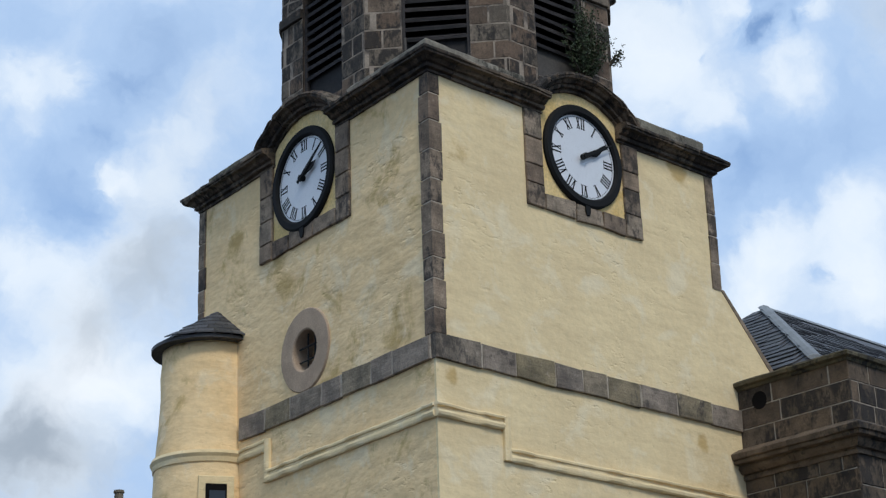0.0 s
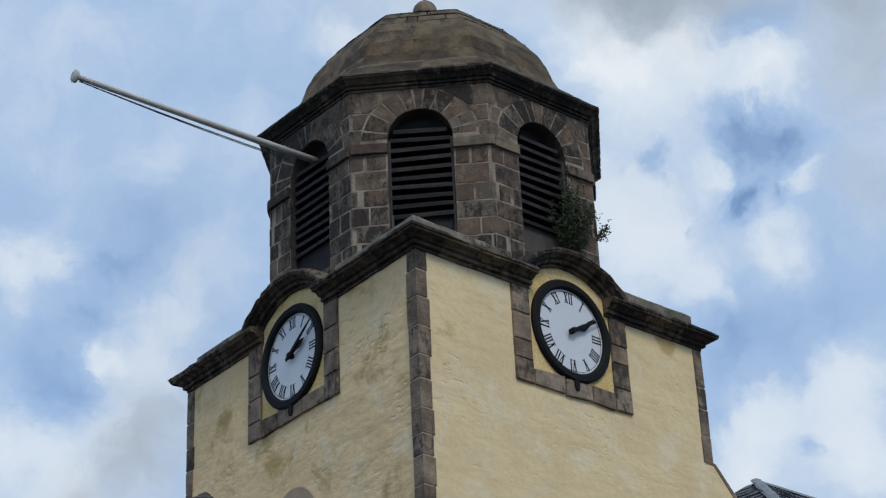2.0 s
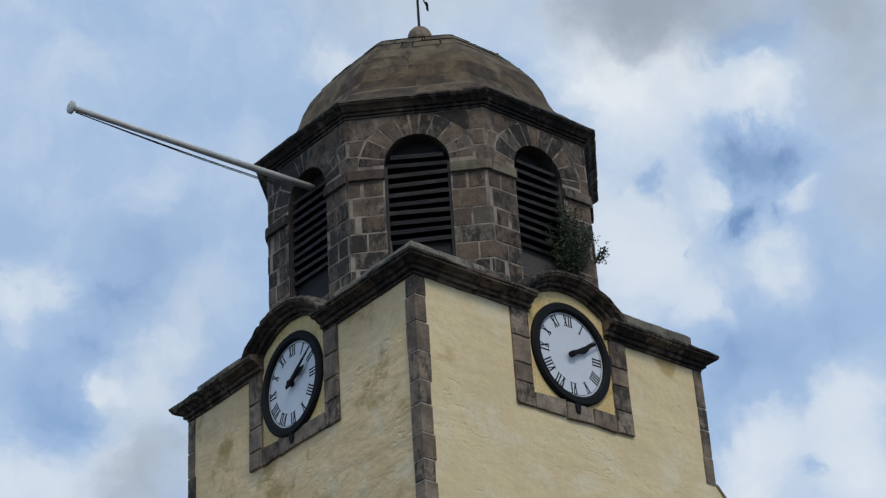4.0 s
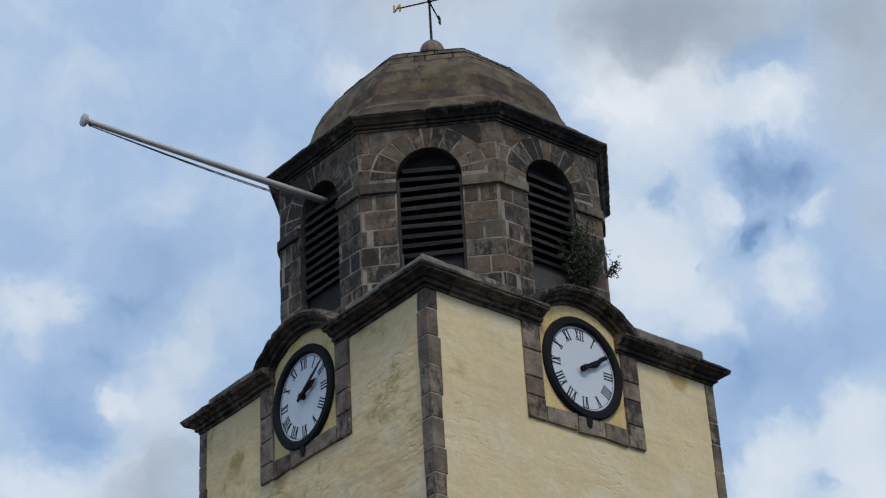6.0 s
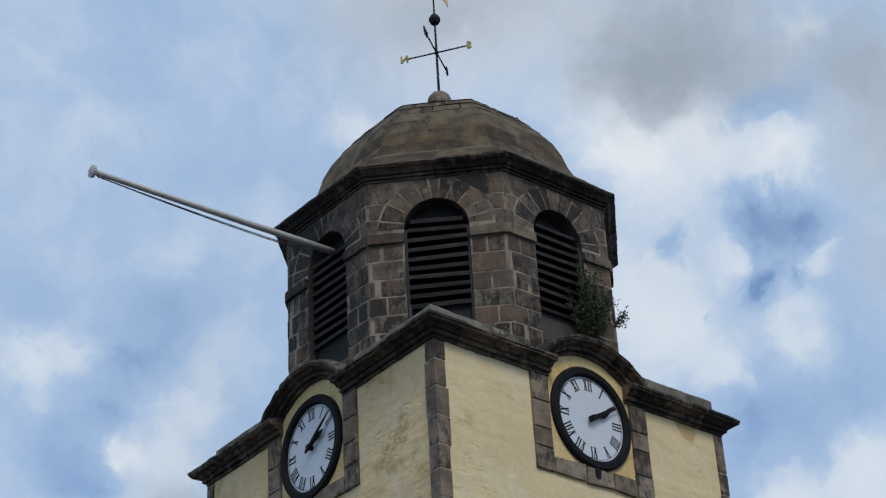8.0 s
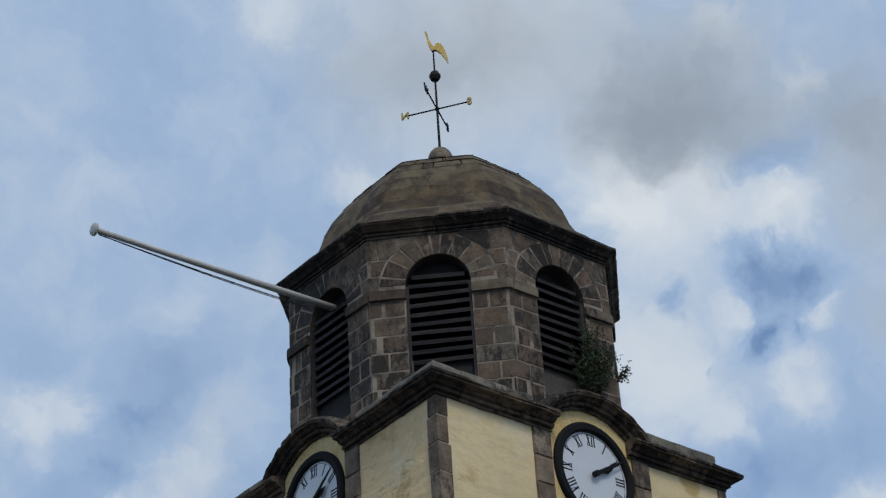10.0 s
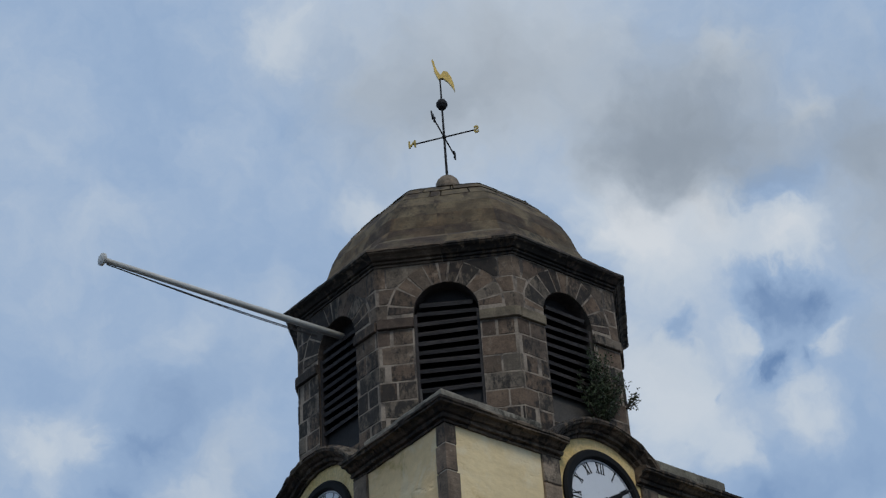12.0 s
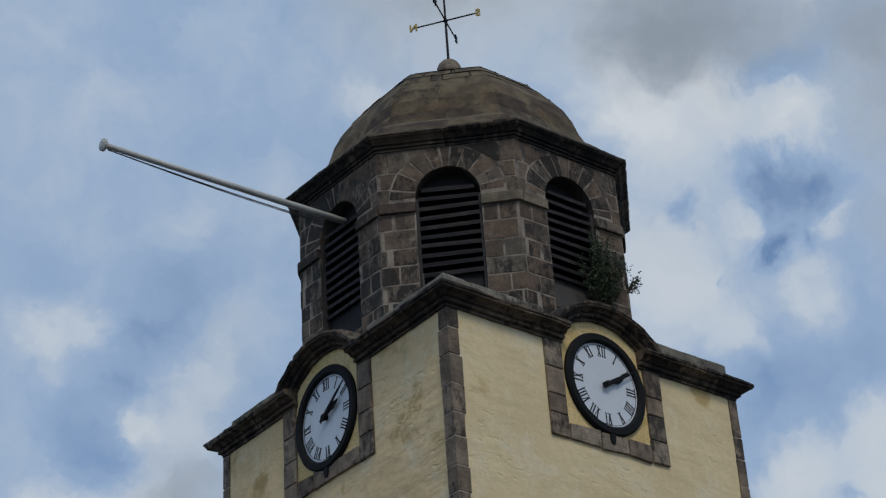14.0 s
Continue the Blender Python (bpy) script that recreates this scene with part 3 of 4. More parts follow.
course(LEFT_FACE, -4.72, -0.05, BAND0, BAND1, 0.05, (0.40, 0.80), "string_course_stone", BAND, tower)


def quoins(corner, dir_a, dir_b, z0, z1, wa, wb, proud=0.022):
    """Corner stones that turn the arris; dir_a and dir_b lead away from it along both walls."""
    z = z0
    na, nb = Vector((-dir_a.y, dir_a.x)), Vector((-dir_b.y, dir_b.x))
    na = na if na.dot(dir_b) < 0 else -na
    nb = nb if nb.dot(dir_a) < 0 else -nb
    while z < z1 - 0.05:
        e = min(z1, z + random.uniform(0.30, 0.46))
        if z1 - e < 0.2:
            e = z1
        a, b = wa + random.uniform(-.02, .025), wb + random.uniform(-.02, .025)

        def plan(ex):
            p = proud + ex
            return [corner + dir_a * a + na * p, corner + na * p + nb * p, corner + dir_b * b + nb * p, corner + dir_b * b - nb * 0.1,
                    corner + dir_a * 0.1 + dir_b * 0.1, corner + dir_a * a - na * 0.1]
        rings = [[(*q, zz) for q in plan(ex)] for zz, ex in ((z + .008, -.007), (z + .016, random.uniform(-.003, .003)), (e - .016, random.uniform(-.003, .003)), (e - .008, -.007))]
        part("quoin", loft(rings), QUOIN, tower)
        z = e
    bed = [corner + dir_a * (wa - .03) + na * .014, corner + na * .014 + nb * .014, corner + dir_b * (wb - .03) + nb * .014, corner + dir_b * .12 + dir_a * .12]
    part("bedding", loft([[(*q, zz) for q in bed] for zz in (z0, z1 - .01)]), POINTING, tower)


RX, LY = Vector((1, 0)), -LEFT_FACE.r.xy
quoins(Vector((0, 0)), RX, LY, BAND1, TOP, 0.185, 0.185)
quoins(CORNER_B, -RX, LY, 10.83, TOP, 0.17, 0.17)
quoins(CORNER_D, RX, -LY, 8.0, TOP, 0.17, 0.16)

for fc, s, z in CLOCKS:
    part("clock_panel", slab(fc, rect(s - 0.86, s + 0.86, 11.44, 12.9), -0.05, 0.004, 0.002), OCHRE, tower, "flat ochre limewashed panel behind a clock")
    poly = [(s - 1.0, 12.75)] + arc(s, 12.05, 1.26, 150, 30, 12) + [(s + 1.0, 12.75)]
    part("tympanum", slab(fc, poly, -0.3, 0.006, 0.002), OCHRE, tower, "ochre limewashed arched head over a clock")
    for a, b in ((-1.175, -0.835), (0.835, 1.175)):
        zz = 11.22
        while zz < 12.68:
            e = min(12.70, zz + random.uniform(0.28, 0.42))
            if 12.70 - e < 0.18:
                e = 12.70
            part("frame_stone", slab(fc, rect(s + a, s + b, zz + .005, e - .005, .004), -0.05, 0.045 + random.uniform(-.006, .006), 0.012), QUOIN, tower)
            zz = e
    course(fc, s - 0.83, s + 0.83, 11.22, 11.475, 0.045, (0.45, 0.65), "frame_stone", QUOIN, tower)

# main cornice: moulded stones that break off over each clock
PROFILE = [(-0.25, 12.70), (0.035, 12.70), (0.04, 12.728), (0.022, 12.732), (0.024, 12.748), (0.085, 12.752), (0.095, 12.790), (0.07, 12.796), (0.075, 12.812), (0.12, 12.822), (0.15, 12.85),
           (0.165, 12.868), (0.235, 12.872), (0.242, 12.895), (0.225, 12.900), (0.258, 12.910), (0.262, 12.945), (0.235, 12.962), (0.14, 12.985), (-0.25, 13.02)]
BLOCKING = [(-0.2, 12.99), (0.10, 12.99), (0.115, 13.03), (0.115, 13.12), (0.09, 13.145), (-0.2, 13.17)]


def cornice_run(points, profile, name, mat, worn=0.015):
    """Stones of about 0.9 m along a plan line; corners stay inside one stone."""
    pts = [Vector(p) for p in points]
    lens = [(b - a).length for a, b in zip(pts, pts[1:])]
    total, marks, pos = sum(lens), [0.0], 0.0
    corners = [sum(lens[:i + 1]) for i in range(len(lens) - 1)]
    while pos < total - 0.05:
        pos = min(total, pos + random.uniform(0.7, 1.05))
        for c in corners:
            if abs(pos - c) < 0.32:
                pos = c + 0.4
        if total - pos < 0.35:
            pos = total
        marks.append(pos)

    def spot(x):
        for a, b, l in zip(pts, pts[1:], lens):
            if x <= l + 1e-9:
                return a + (b - a) * (x / l)
            x -= l
        return pts[-1]
    for a, b in zip(marks, marks[1:]):
        line = [spot(a + 0.004)] + [pts[i + 1] for i, c in enumerate(corners) if a < c < b] + [spot(b - 0.004)]
        part(name, sweep(line, profile, worn), mat, tower)


lp = lambda u: LEFT_FACE.at(-u, 0, 0).xy
for prof, nm, mt in ((PROFILE, "cornice_stone", CORNICE),):
    cornice_run([lp(2.18), (0, 0), (2.16, 0)], prof, nm, mt)
    cornice_run([(3.70, 0), CORNER_B, CORNER_B + LY * 2.5], prof, nm, mt)
    cornice_run([CORNER_D + RX * 2.5, CORNER_D, lp(3.80)], prof, nm, mt)
cornice_run([lp(1.75), (0, 0), (1.75, 0)], BLOCKING, "blocking_stone", COPING, 0.011)
cornice_run([(4.05, 0), (5.62, 0)], [(a, b if b < 13.0 else b + .06) for a, b in BLOCKING], "blocking_stone", COPING, 0.011)
cornice_run([lp(5.6), lp(4.2)], BLOCKING, "blocking_stone", COPING, 0.011)

# arched hoods over the clocks
for fc, s, z in CLOCKS:
    prof = [(1.20, -0.2), (1.20, 0.05), (1.228, 0.055), (1.232, 0.035), (1.248, 0.04), (1.255, 0.11), (1.29, 0.12), (1.296, 0.095), (1.31, 0.10), (1.32, 0.15), (1.35, 0.18), (1.362, 0.24), (1.385, 0.25), (1.39, 0.235), (1.40, 0.255),
            (1.43, 0.25), (1.45, 0.18), (1.47, 0.16), (1.47, -0.2)]
    n = 7
    for k in range(n):
        a0, a1 = 139 - 98 * k / n, 139 - 98 * (k + 1) / n
        j = [random.uniform(-.003, .003)] * len(prof)
        rings = []
        for q in range(9):
            a = radians(a0 - 0.25 + (a1 - a0 + 0.5) * q / 8)
            jq = [jj + .012 * noise.noise((a * 9, i * .7, s)) - .09 * max(0.0, noise.noise((a * 16, i * .45, s + 4)) - .36) * (i > 3) for i, jj in enumerate(j)]
            rings.append([fc.at(s + (r + jj) * math.cos(a), d + jj, 12.03 + (r + jj) * math.sin(a)) for (r, d), jj in zip(prof, jq)])
        part("hood_stone", loft(rings), CORNICE, tower)

# harled roll mouldings below the string course
def moulding(face, pts, name="moulding"):
    """A stepped plaster moulding along a line on a wall."""
    for (sa, za), (sb, zb) in zip(pts, pts[1:]):
        if abs(za - zb) < 1e-6:
            lo, hi = min(sa, sb), max(sa, sb)
            n = max(2, int((hi - lo) / 0.10))
            rings = []
            for k in range(n + 1):
                s = lo + (hi - lo) * k / n
                w = 0.005 * noise.noise((s * 7, za, 1.7))
                lost = 0.35 + 0.65 * min(1.0, max(0.0, 0.75 + 3.0 * noise.noise((s * 2.6, za * 3, 9.2))))
                rings.append([face.at(s, (.03 + (d - .03) * lost if d > .03 else d) + w, za + zz + w) for d, zz in ((-.05, -.09), (.045, -.09), (.07, -.07), (.078, -.035), (.065, -.005), (.034, .004), (.036, .04), (.075, .048), (.082, .075), (.05, .095), (-.05, .10))])
            part(name, loft(rings), HARL, tower)
        else:
            lo, hi = min(za, zb) - .085, max(za, zb) + .085
            part(name, loft([[face.at(sa + x, d, zz) for x, d in ((-.06, -.05), (-.06, .05), (-.02, .072), (.03, .06), (.06, .04), (.06, -.05))] for zz in (lo, hi)]), HARL, tower)


moulding(RIGHT_FACE, [(-0.045, 7.96), (1.18, 7.96), (1.18, 7.55), (6.0, 7.55)])
moulding(LEFT_FACE, [(0.0, 7.96), (-3.95, 7.96), (-3.95, 8.42), (-4.9, 8.42)])

# ---------------------------------------------------------------- belfry
VX, VY = 3.028, 2.853
CX, CY, RO = 3.05, 2.835, -2.1
AW, IMP0, IMP1, SPRING, OPEN, EAVE = 2.55, 15.15, 15.33, 15.40, 0.50, 16.26
HW = AW * math.tan(math.pi / 8)
SILL, BASE = 13.55, 12.95
OCT = []
for k in range(8):
    b = 225 + 45 * k + RO
    OCT.append(Face(CX + AW * math.cos(radians(b)), CY + AW * math.sin(radians(b)), b + 90))
opening = [(-OPEN, SILL), (OPEN, SILL)] + arc(0, SPRING, OPEN, 0, 180, 16)
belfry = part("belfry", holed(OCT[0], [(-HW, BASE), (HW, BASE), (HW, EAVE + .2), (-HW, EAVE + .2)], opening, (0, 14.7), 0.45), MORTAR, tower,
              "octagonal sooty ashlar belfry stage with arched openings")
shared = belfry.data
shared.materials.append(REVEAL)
for fc in OCT[1:]:
    part("belfry", shared, MORTAR, tower, m=fc.matrix(0, 0, 0) @ OCT[0].matrix(0, 0, 0).inverted())


def block(poly, fc, mat=ASHLAR, name="stone_block", d=0.005):
    poly = [(q + random.uniform(-.005, .005), z + random.uniform(-.006, .006)) for q, z in poly]
    part(name, slab(fc, poly, -0.02, d + random.uniform(-.003, .005), 0.005), mat, belfry)


PIER = HW - OPEN


def pier_stone(k, low, high, z0, z1, d=0.005, mat=ASHLAR, name="stone_block"):
    """A stone on the pier between sides k and k + 1; low and high are its ends along the pier at foot and head, 0 on the arris, which it may turn."""
    fa, fb = OCT[k % 8], OCT[(k + 1) % 8]

    def at(u, depth, z):
        return fa.at(HW + u, depth, z) if u < 0 else fb.at(-HW + u, depth, z)
    inner = [0.2, 0.4, 0.6, 0.8]
    ends = [(low[0] + (high[0] - low[0]) * f, low[1] + (high[1] - low[1]) * f) for f in [0.0] + inner + [1.0]]
    if ends[0][0] < -0.02 and ends[-1][0] > 0.02:
        ends = [e for e in ends if abs(e[0]) > 0.035] + [(-0.014, -0.014), (0.014, 0.014)]
        ends.sort()
    d += random.uniform(-.003, .005)
    seed, b, rings = random.uniform(0, 99), 0.006, []
    for i, (ub, ut) in enumerate(ends):
        last = i in (0, len(ends) - 1)
        w0, w1 = (0.009 * noise.noise((ub * 7, seed + q, z0)) for q in (0, 9))
        top = d - (b if last else 0)
        bulge = top + (0 if last else 0.003 * noise.noise((ub * 5, seed, 2.2)))
        lo, hi = z0 + w0, z1 + w1
        rings.append([at(ub, -.02, lo), at(ub, top - b, lo), at(ub, bulge, lo + b), at(ut, bulge, hi - b), at(ut, top - b, hi), at(ut, -.02, hi)])
    part(name, loft(rings), mat, belfry)


# joints along a pier, course by course from the imposts down; the stones turn the arris by turns
BONDS = ((-.30, -.04, .26), (-.03,), (-.26, .10, .34), (.05,), (-.24, .30), (-.06, .22), (-.33, .02), (.12,))


def belfry_pier(k):
    g = 0.011
    z, row = IMP0, k * 3
    while z > BASE + 0.02:
        e = max(BASE, z - random.uniform(0.275, 0.335))
        if e - BASE < 0.16:
            e = BASE
        cuts = [-PIER] + [c + random.uniform(-.04, .04) if abs(c) > .08 else c for c in BONDS[row % 8]] + [PIER]
        for a, b in zip(cuts, cuts[1:]):
            a, b = a + (g if a > -PIER else 0), b - (g if b < PIER else 0)
            pier_stone(k, (a, a), (b, b), e + g, z - g)
        z, row = e, row + 1
    pale = k % 8 == 0
    if pale:
        for a, b in ((-PIER, .06), (.075, PIER)):
            pier_stone(k, (a, a), (b, b), IMP0 + .006, IMP1 - g, 0.055, PALE, "impost")
    else:
        for a, b in ((-PIER, -.006), (.006, PIER)):
            pier_stone(k, (a, a), (b, b), IMP0 + .006, IMP1 - g, 0.055, ASHLAR, "impost")
    # spandrels between the rings of voussoirs
    reach = lambda q: HW - (math.sqrt(max(0.0, RING ** 2 - (q - SPRING) ** 2)) if q > SPRING else RING) - 0.020
    z = IMP1
    for e, cuts in ((15.60, ()), (15.88, (.03,)), (EAVE, (-.22, .16))):
        a, b = reach(z + g), min(reach(e - g), HW - .24)
        marks = [(-a, -b)] + [(c, c) for c in cuts] + [(a, b)]
        for i, (p, q) in enumerate(zip(marks, marks[1:])):
            lo = tuple(v + (g if i else 0) for v in p)
            hi = tuple(v - (g if i < len(marks) - 2 else 0) for v in q)
            pier_stone(k, lo, hi, z + g, e - g)
        z = e


RING = 0.885


def voussoirs(fc):
    """The ring of wedge stones over an opening; the middle ones run up to the eaves."""
    marks = [180, 168, 148, 128, 110, 96, 84, 68, 50, 31, 12, 0]
    marks = [a + (random.uniform(-3, 3) if 0 < a < 180 else 0) for a in marks]
    for a0, a1 in zip(marks, marks[1:]):
        lo, hi = radians(a0 - 1.25), radians(a1 + 1.25)
        mid = (lo + hi) / 2
        rr = RING + random.uniform(-.03, .0)
        if abs(math.degrees(mid) - 90) < 18:
            rr = 1.0
        pts = [(OPEN * math.cos(a), SPRING + OPEN * math.sin(a)) for a in (lo, mid, hi)] + [(rr * math.cos(a), SPRING + rr * math.sin(a)) for a in (hi, mid, lo)]
        pts = [(q, max(IMP1 + .011, min(EAVE - .008, z))) for q, z in pts]
        block(pts, fc, ASHLAR, "voussoir")


for k in (7, 0, 6, 1, 5, 2):
    belfry_pier(k)
for k in (0, 1, 7, 2, 6):
    voussoirs(OCT[k])
    for a, b in ((-OPEN, -.02), (.0, OPEN)):
        block(rect(a, b, BASE, SILL - .01), OCT[k])

OCT_CORNERS = [Vector((CX + math.cos(radians(b)) / math.cos(math.pi / 8), CY + math.sin(radians(b)) / math.cos(math.pi / 8))) - Vector((CX, CY)) for b in [202.5 + RO + 45 * k for k in range(8)]]


def octagon(ap):
    return [Vector((CX, CY)) + c * ap for c in OCT_CORNERS]


OCT_PROFILE = [(2.30, EAVE), (2.575, EAVE), (2.582, 16.285), (2.562, 16.289), (2.564, 16.306), (2.605, 16.31), (2.612, 16.335), (2.59, 16.34), (2.592, 16.356), (2.635, 16.362), (2.655, 16.385), (2.69, 16.415), (2.74, 16.435),
               (2.748, 16.45), (2.735, 16.455), (2.762, 16.462), (2.758, 16.50), (2.50, 16.56), (2.30, 16.58)]
for k in range(8):
    for f0, f1 in ((0.0, 0.5), (0.5, 1.0)):
        jit = [random.uniform(-.004, .004)] * len(OCT_PROFILE)
        rings = []
        for q in range(16):
            f = f0 + .002 + (f1 - f0 - .004) * q / 15
            if q == 0 and f0 == 0 or q == 15 and f1 == 1:
                f = round(f)
            worn = [0.008 * noise.noise((k + f * 16, i * .9, 3.1)) - 0.06 * max(0.0, noise.noise((k * 3 + f * 30, i * .5, 8.3)) - 0.38) if 0 < i < 18 and 0 < f < 1 else 0 for i in range(len(OCT_PROFILE))]
            rings.append([(*(octagon(a + j + w)[k] * (1 - f) + octagon(a + j + w)[(k + 1) % 8] * f), z + j + w * .7) for (a, z), j, w in zip(OCT_PROFILE, jit, worn)])
        part("eaves_stone", loft(rings), CORNICE, tower)

# ---------------------------------------------------------------- dome of stone courses
DOME_PROFILE = [(2.66, 16.53), (2.44, 16.81), (2.22, 16.98), (2.10, 17.23), (2.01, 17.52), (1.88, 17.80), (1.70, 18.06), (1.54, 18.27), (1.38, 18.46), (0.95, 18.70), (0.30, 18.92), (0.0, 18.96)]
rings = [[(*p, z - 0.02) for p in octagon(a * 0.98 - 0.03)] for a, z in DOME_PROFILE[:-1]]
dome = part("dome", loft(rings), DOME_BED, tower, "eight-sided lichened stone dome")


def hip_point(k, f, ap, z):
    """A point on side k of the dome; the hips between the sides are worn round."""
    p = octagon(ap)[k].lerp(octagon(ap)[(k + 1) % 8], f) - Vector((CX, CY))
    p *= 1 - 0.013 * abs(2 * f - 1) ** 8
    return Vector((CX + p.x, CY + p.y, z))


def dome_stone(k, f0, f1, a0, z0, a1, z1, out):
    n = 5
    bm = bmesh.new()
    rows = []
    for a, z, lift in ((a0, z0, -.05), (a0, z0, out), (a1, z1, out), (a1, z1, -.05)):
        rows.append([bm.verts.new(hip_point(k, f0 + (f1 - f0) * q / n, a + lift, z)) for q in range(n + 1)])
    for r0, r1 in zip(rows, rows[1:]):
        for q in range(n):
            bm.faces.new((r0[q], r0[q + 1], r1[q + 1], r1[q]))
    bm.faces.new([r[0] for r in rows])
    bm.faces.new([r[-1] for r in rows][::-1])
    return bm


for k in range(8):
    for (a0, z0), (a1, z1) in zip(DOME_PROFILE[:-2], DOME_PROFILE[1:-1]):
        wide = a0 * 0.83
        n = 1 if wide < 0.6 else random.choice((2, 2, 3)) if wide > 1.3 else random.choice((1, 2))
        eroded = z0 > 18.0 and k in (0, 1, 7)
        if eroded:
            n = 4 if wide > 1.2 else 3
        cuts = [0.0] + sorted(min(0.85, max(0.15, (i + 1) / n + random.uniform(-.12, .12))) for i in range(n - 1)) + [1.0]
        for f, g in zip(cuts, cuts[1:]):
            gap = (0.011 if eroded else -0.001) / wide
            f2, g2 = f + (gap if f else 0), g - (gap if g < 1 else 0)
            out = random.uniform(-.005, .006) if eroded else random.uniform(-.002, .003)
            edge = random.uniform(.003, .013) if eroded else -.001
            part("dome_stone", dome_stone(k, f2, g2, a0, z0 + edge, a1, z1 - edge, out), DOME, dome)
part("finial_base", lathe([(0.36, 18.85), (0.34, 19.0), (0.20, 19.08), (0.16, 19.2), (0.02, 19.2)], (VX, VY, 0)), DOME, tower)
part("stone_ball", lathe([(0.02, -0.215)] + [(0.215 * math.sin(radians(a)), -0.215 * math.cos(radians(a))) for a in range(20, 180, 20)] + [(0.02, 0.215)], (VX, VY, 19.38)), QUOIN, tower, "grey weathered stone ball", smooth=True)

# ---------------------------------------------------------------- louvres in the belfry openings
def louvre(fc):
    lv = thing("belfry_louvre", fc.at(0, -0.2, SILL), label="dark weathered timber louvre filling an arched belfry opening", category="louvre", group="belfry louvres")
    top = [(-OPEN + .005, 15.30), (OPEN - .005, 15.30)] + arc(0, SPRING, OPEN - .005, 0, 180, 14)
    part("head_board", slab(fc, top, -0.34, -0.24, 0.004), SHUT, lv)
    # added black sheet: paints the belfry's inner shade between the slats
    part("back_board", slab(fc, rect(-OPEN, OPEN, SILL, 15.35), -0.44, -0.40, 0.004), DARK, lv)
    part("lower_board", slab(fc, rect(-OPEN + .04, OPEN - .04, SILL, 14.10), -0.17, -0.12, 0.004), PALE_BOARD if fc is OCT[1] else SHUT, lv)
    for side in (-1, 1):
        part("stile", slab(fc, rect(*sorted((side * OPEN, side * (OPEN - .045))), SILL, SPRING), -0.34, -0.04, 0.006), WOOD, lv)
    if fc is OCT[0]:
        part("repair_post", slab(fc, rect(-OPEN + .03, -OPEN + .06, SILL, 14.12), -.10, -.03, .004), PALE_BOARD, lv, "bare pale wooden post")
    z = 14.14
    while z < SPRING + 0.26:
        w = random.uniform(-.028, .028)
        half = OPEN - .04 if z < SPRING - .1 else math.sqrt(max(.01, (OPEN - .02) ** 2 - max(0, z + .06 - SPRING) ** 2)) - .01
        rings = [[fc.at(s, d, z + dz + w * s) for d, dz in ((-.055, -.075), (-.04, -.025), (-.26, .125), (-.29, .09))] for s in (-half, half)]
        part("slat", loft(rings), WOOD, lv)
        z += 0.158 + random.uniform(-.012, .012)
    return lv


for fc in OCT:
    louvre(fc)

# ---------------------------------------------------------------- flagpole
pole = thing("flagpole", OCT[7].at(0, 0, 15.5), label="white painted flagpole leaning out of the belfry opening", category="flagpole")
a, b = Vector((0.58, 2.855, 15.57)), Vector((-3.69, 2.855, 15.44))
part("pole", tube([a, a.lerp(b, .5), b], [0.056, 0.049, 0.041], 14), WHITE, pole, smooth=True)
d = (b - a).normalized()
part("cap", tube([b - d * .005, b + d * .01, b + d * .05, b + d * .07], [0.05, 0.095, 0.095, 0.05], 14), WHITE, pole)
for sag, w in ((0.075, .009), (0.10, .007)):
    pts = [a.lerp(b, 0.12 + 0.87 * k / 14) + Vector((0, 0, -0.06 - sag * math.sin(math.pi * min(1, (1 - k / 14) * 0.62)) * (1 if k < 14 else .3))) for k in range(15)]
    part("halyard", tube(pts, w, 5), ROPE, pole)

# ---------------------------------------------------------------- weathervane
VA = math.degrees(2.123)
vane = thing("weathervane", (VX, VY, 19.55), label="iron weathervane with gilded letters and a gilded figure", category="weathervane")
part("rod", tube([(VX, VY, 19.5), (VX, VY, 20.6), (VX, VY, 21.75)], [0.024, 0.020, 0.014], 8), IRON, vane)
part("ball", lathe([(0.01, -0.10), (0.07, -.085), (0.105, -.02), (0.105, .02), (0.07, .085), (0.01, 0.10)], (VX, VY, 21.18), 14), IRON, vane)
ns, ew = Vector((math.cos(radians(VA)), math.sin(radians(VA)), 0)), Vector((math.cos(radians(VA + 90)), math.sin(radians(VA + 90)), 0))
mid = Vector((VX, VY, 20.455))
part("arm", tube([mid - ns * .58, mid + ns * .58], 0.014, 6), IRON, vane)
part("arm", tube([mid - ew * .58, mid + ew * .58], 0.014, 6), IRON, vane)
part("collar", lathe([(0.03, -.03), (0.045, 0), (0.03, .03)], mid, 12), IRON, vane)


def letter(ch, at, turn, mat=GILT, tone="gilded"):
    """A raised letter standing upright, read from the side that turn faces."""
    cu = bpy.data.curves.new("letter", "FONT")
    cu.body, cu.size, cu.extrude, cu.align_x, cu.align_y, cu.offset = ch, 0.20, 0.012, "CENTER", "CENTER", 0.006
    tmp = bpy.data.objects.new("letter", cu)
    scene.collection.objects.link(tmp)
    me = bpy.data.meshes.new_from_object(tmp.evaluated_get(bpy.context.evaluated_depsgraph_get()))
    bpy.data.objects.remove(tmp)
    me.materials.clear()
    me.materials.append(mat)
    part("letter", me, mat, vane, tone + " letter " + ch, m=Matrix.Translation(at) @ pose(0, 0, 0, 90, 0, turn))


letter("N", mid + ns * .60, VA)
letter("S", mid - ns * .60, VA)
letter("W", mid + ew * .62, VA + 90, IRON, "black")
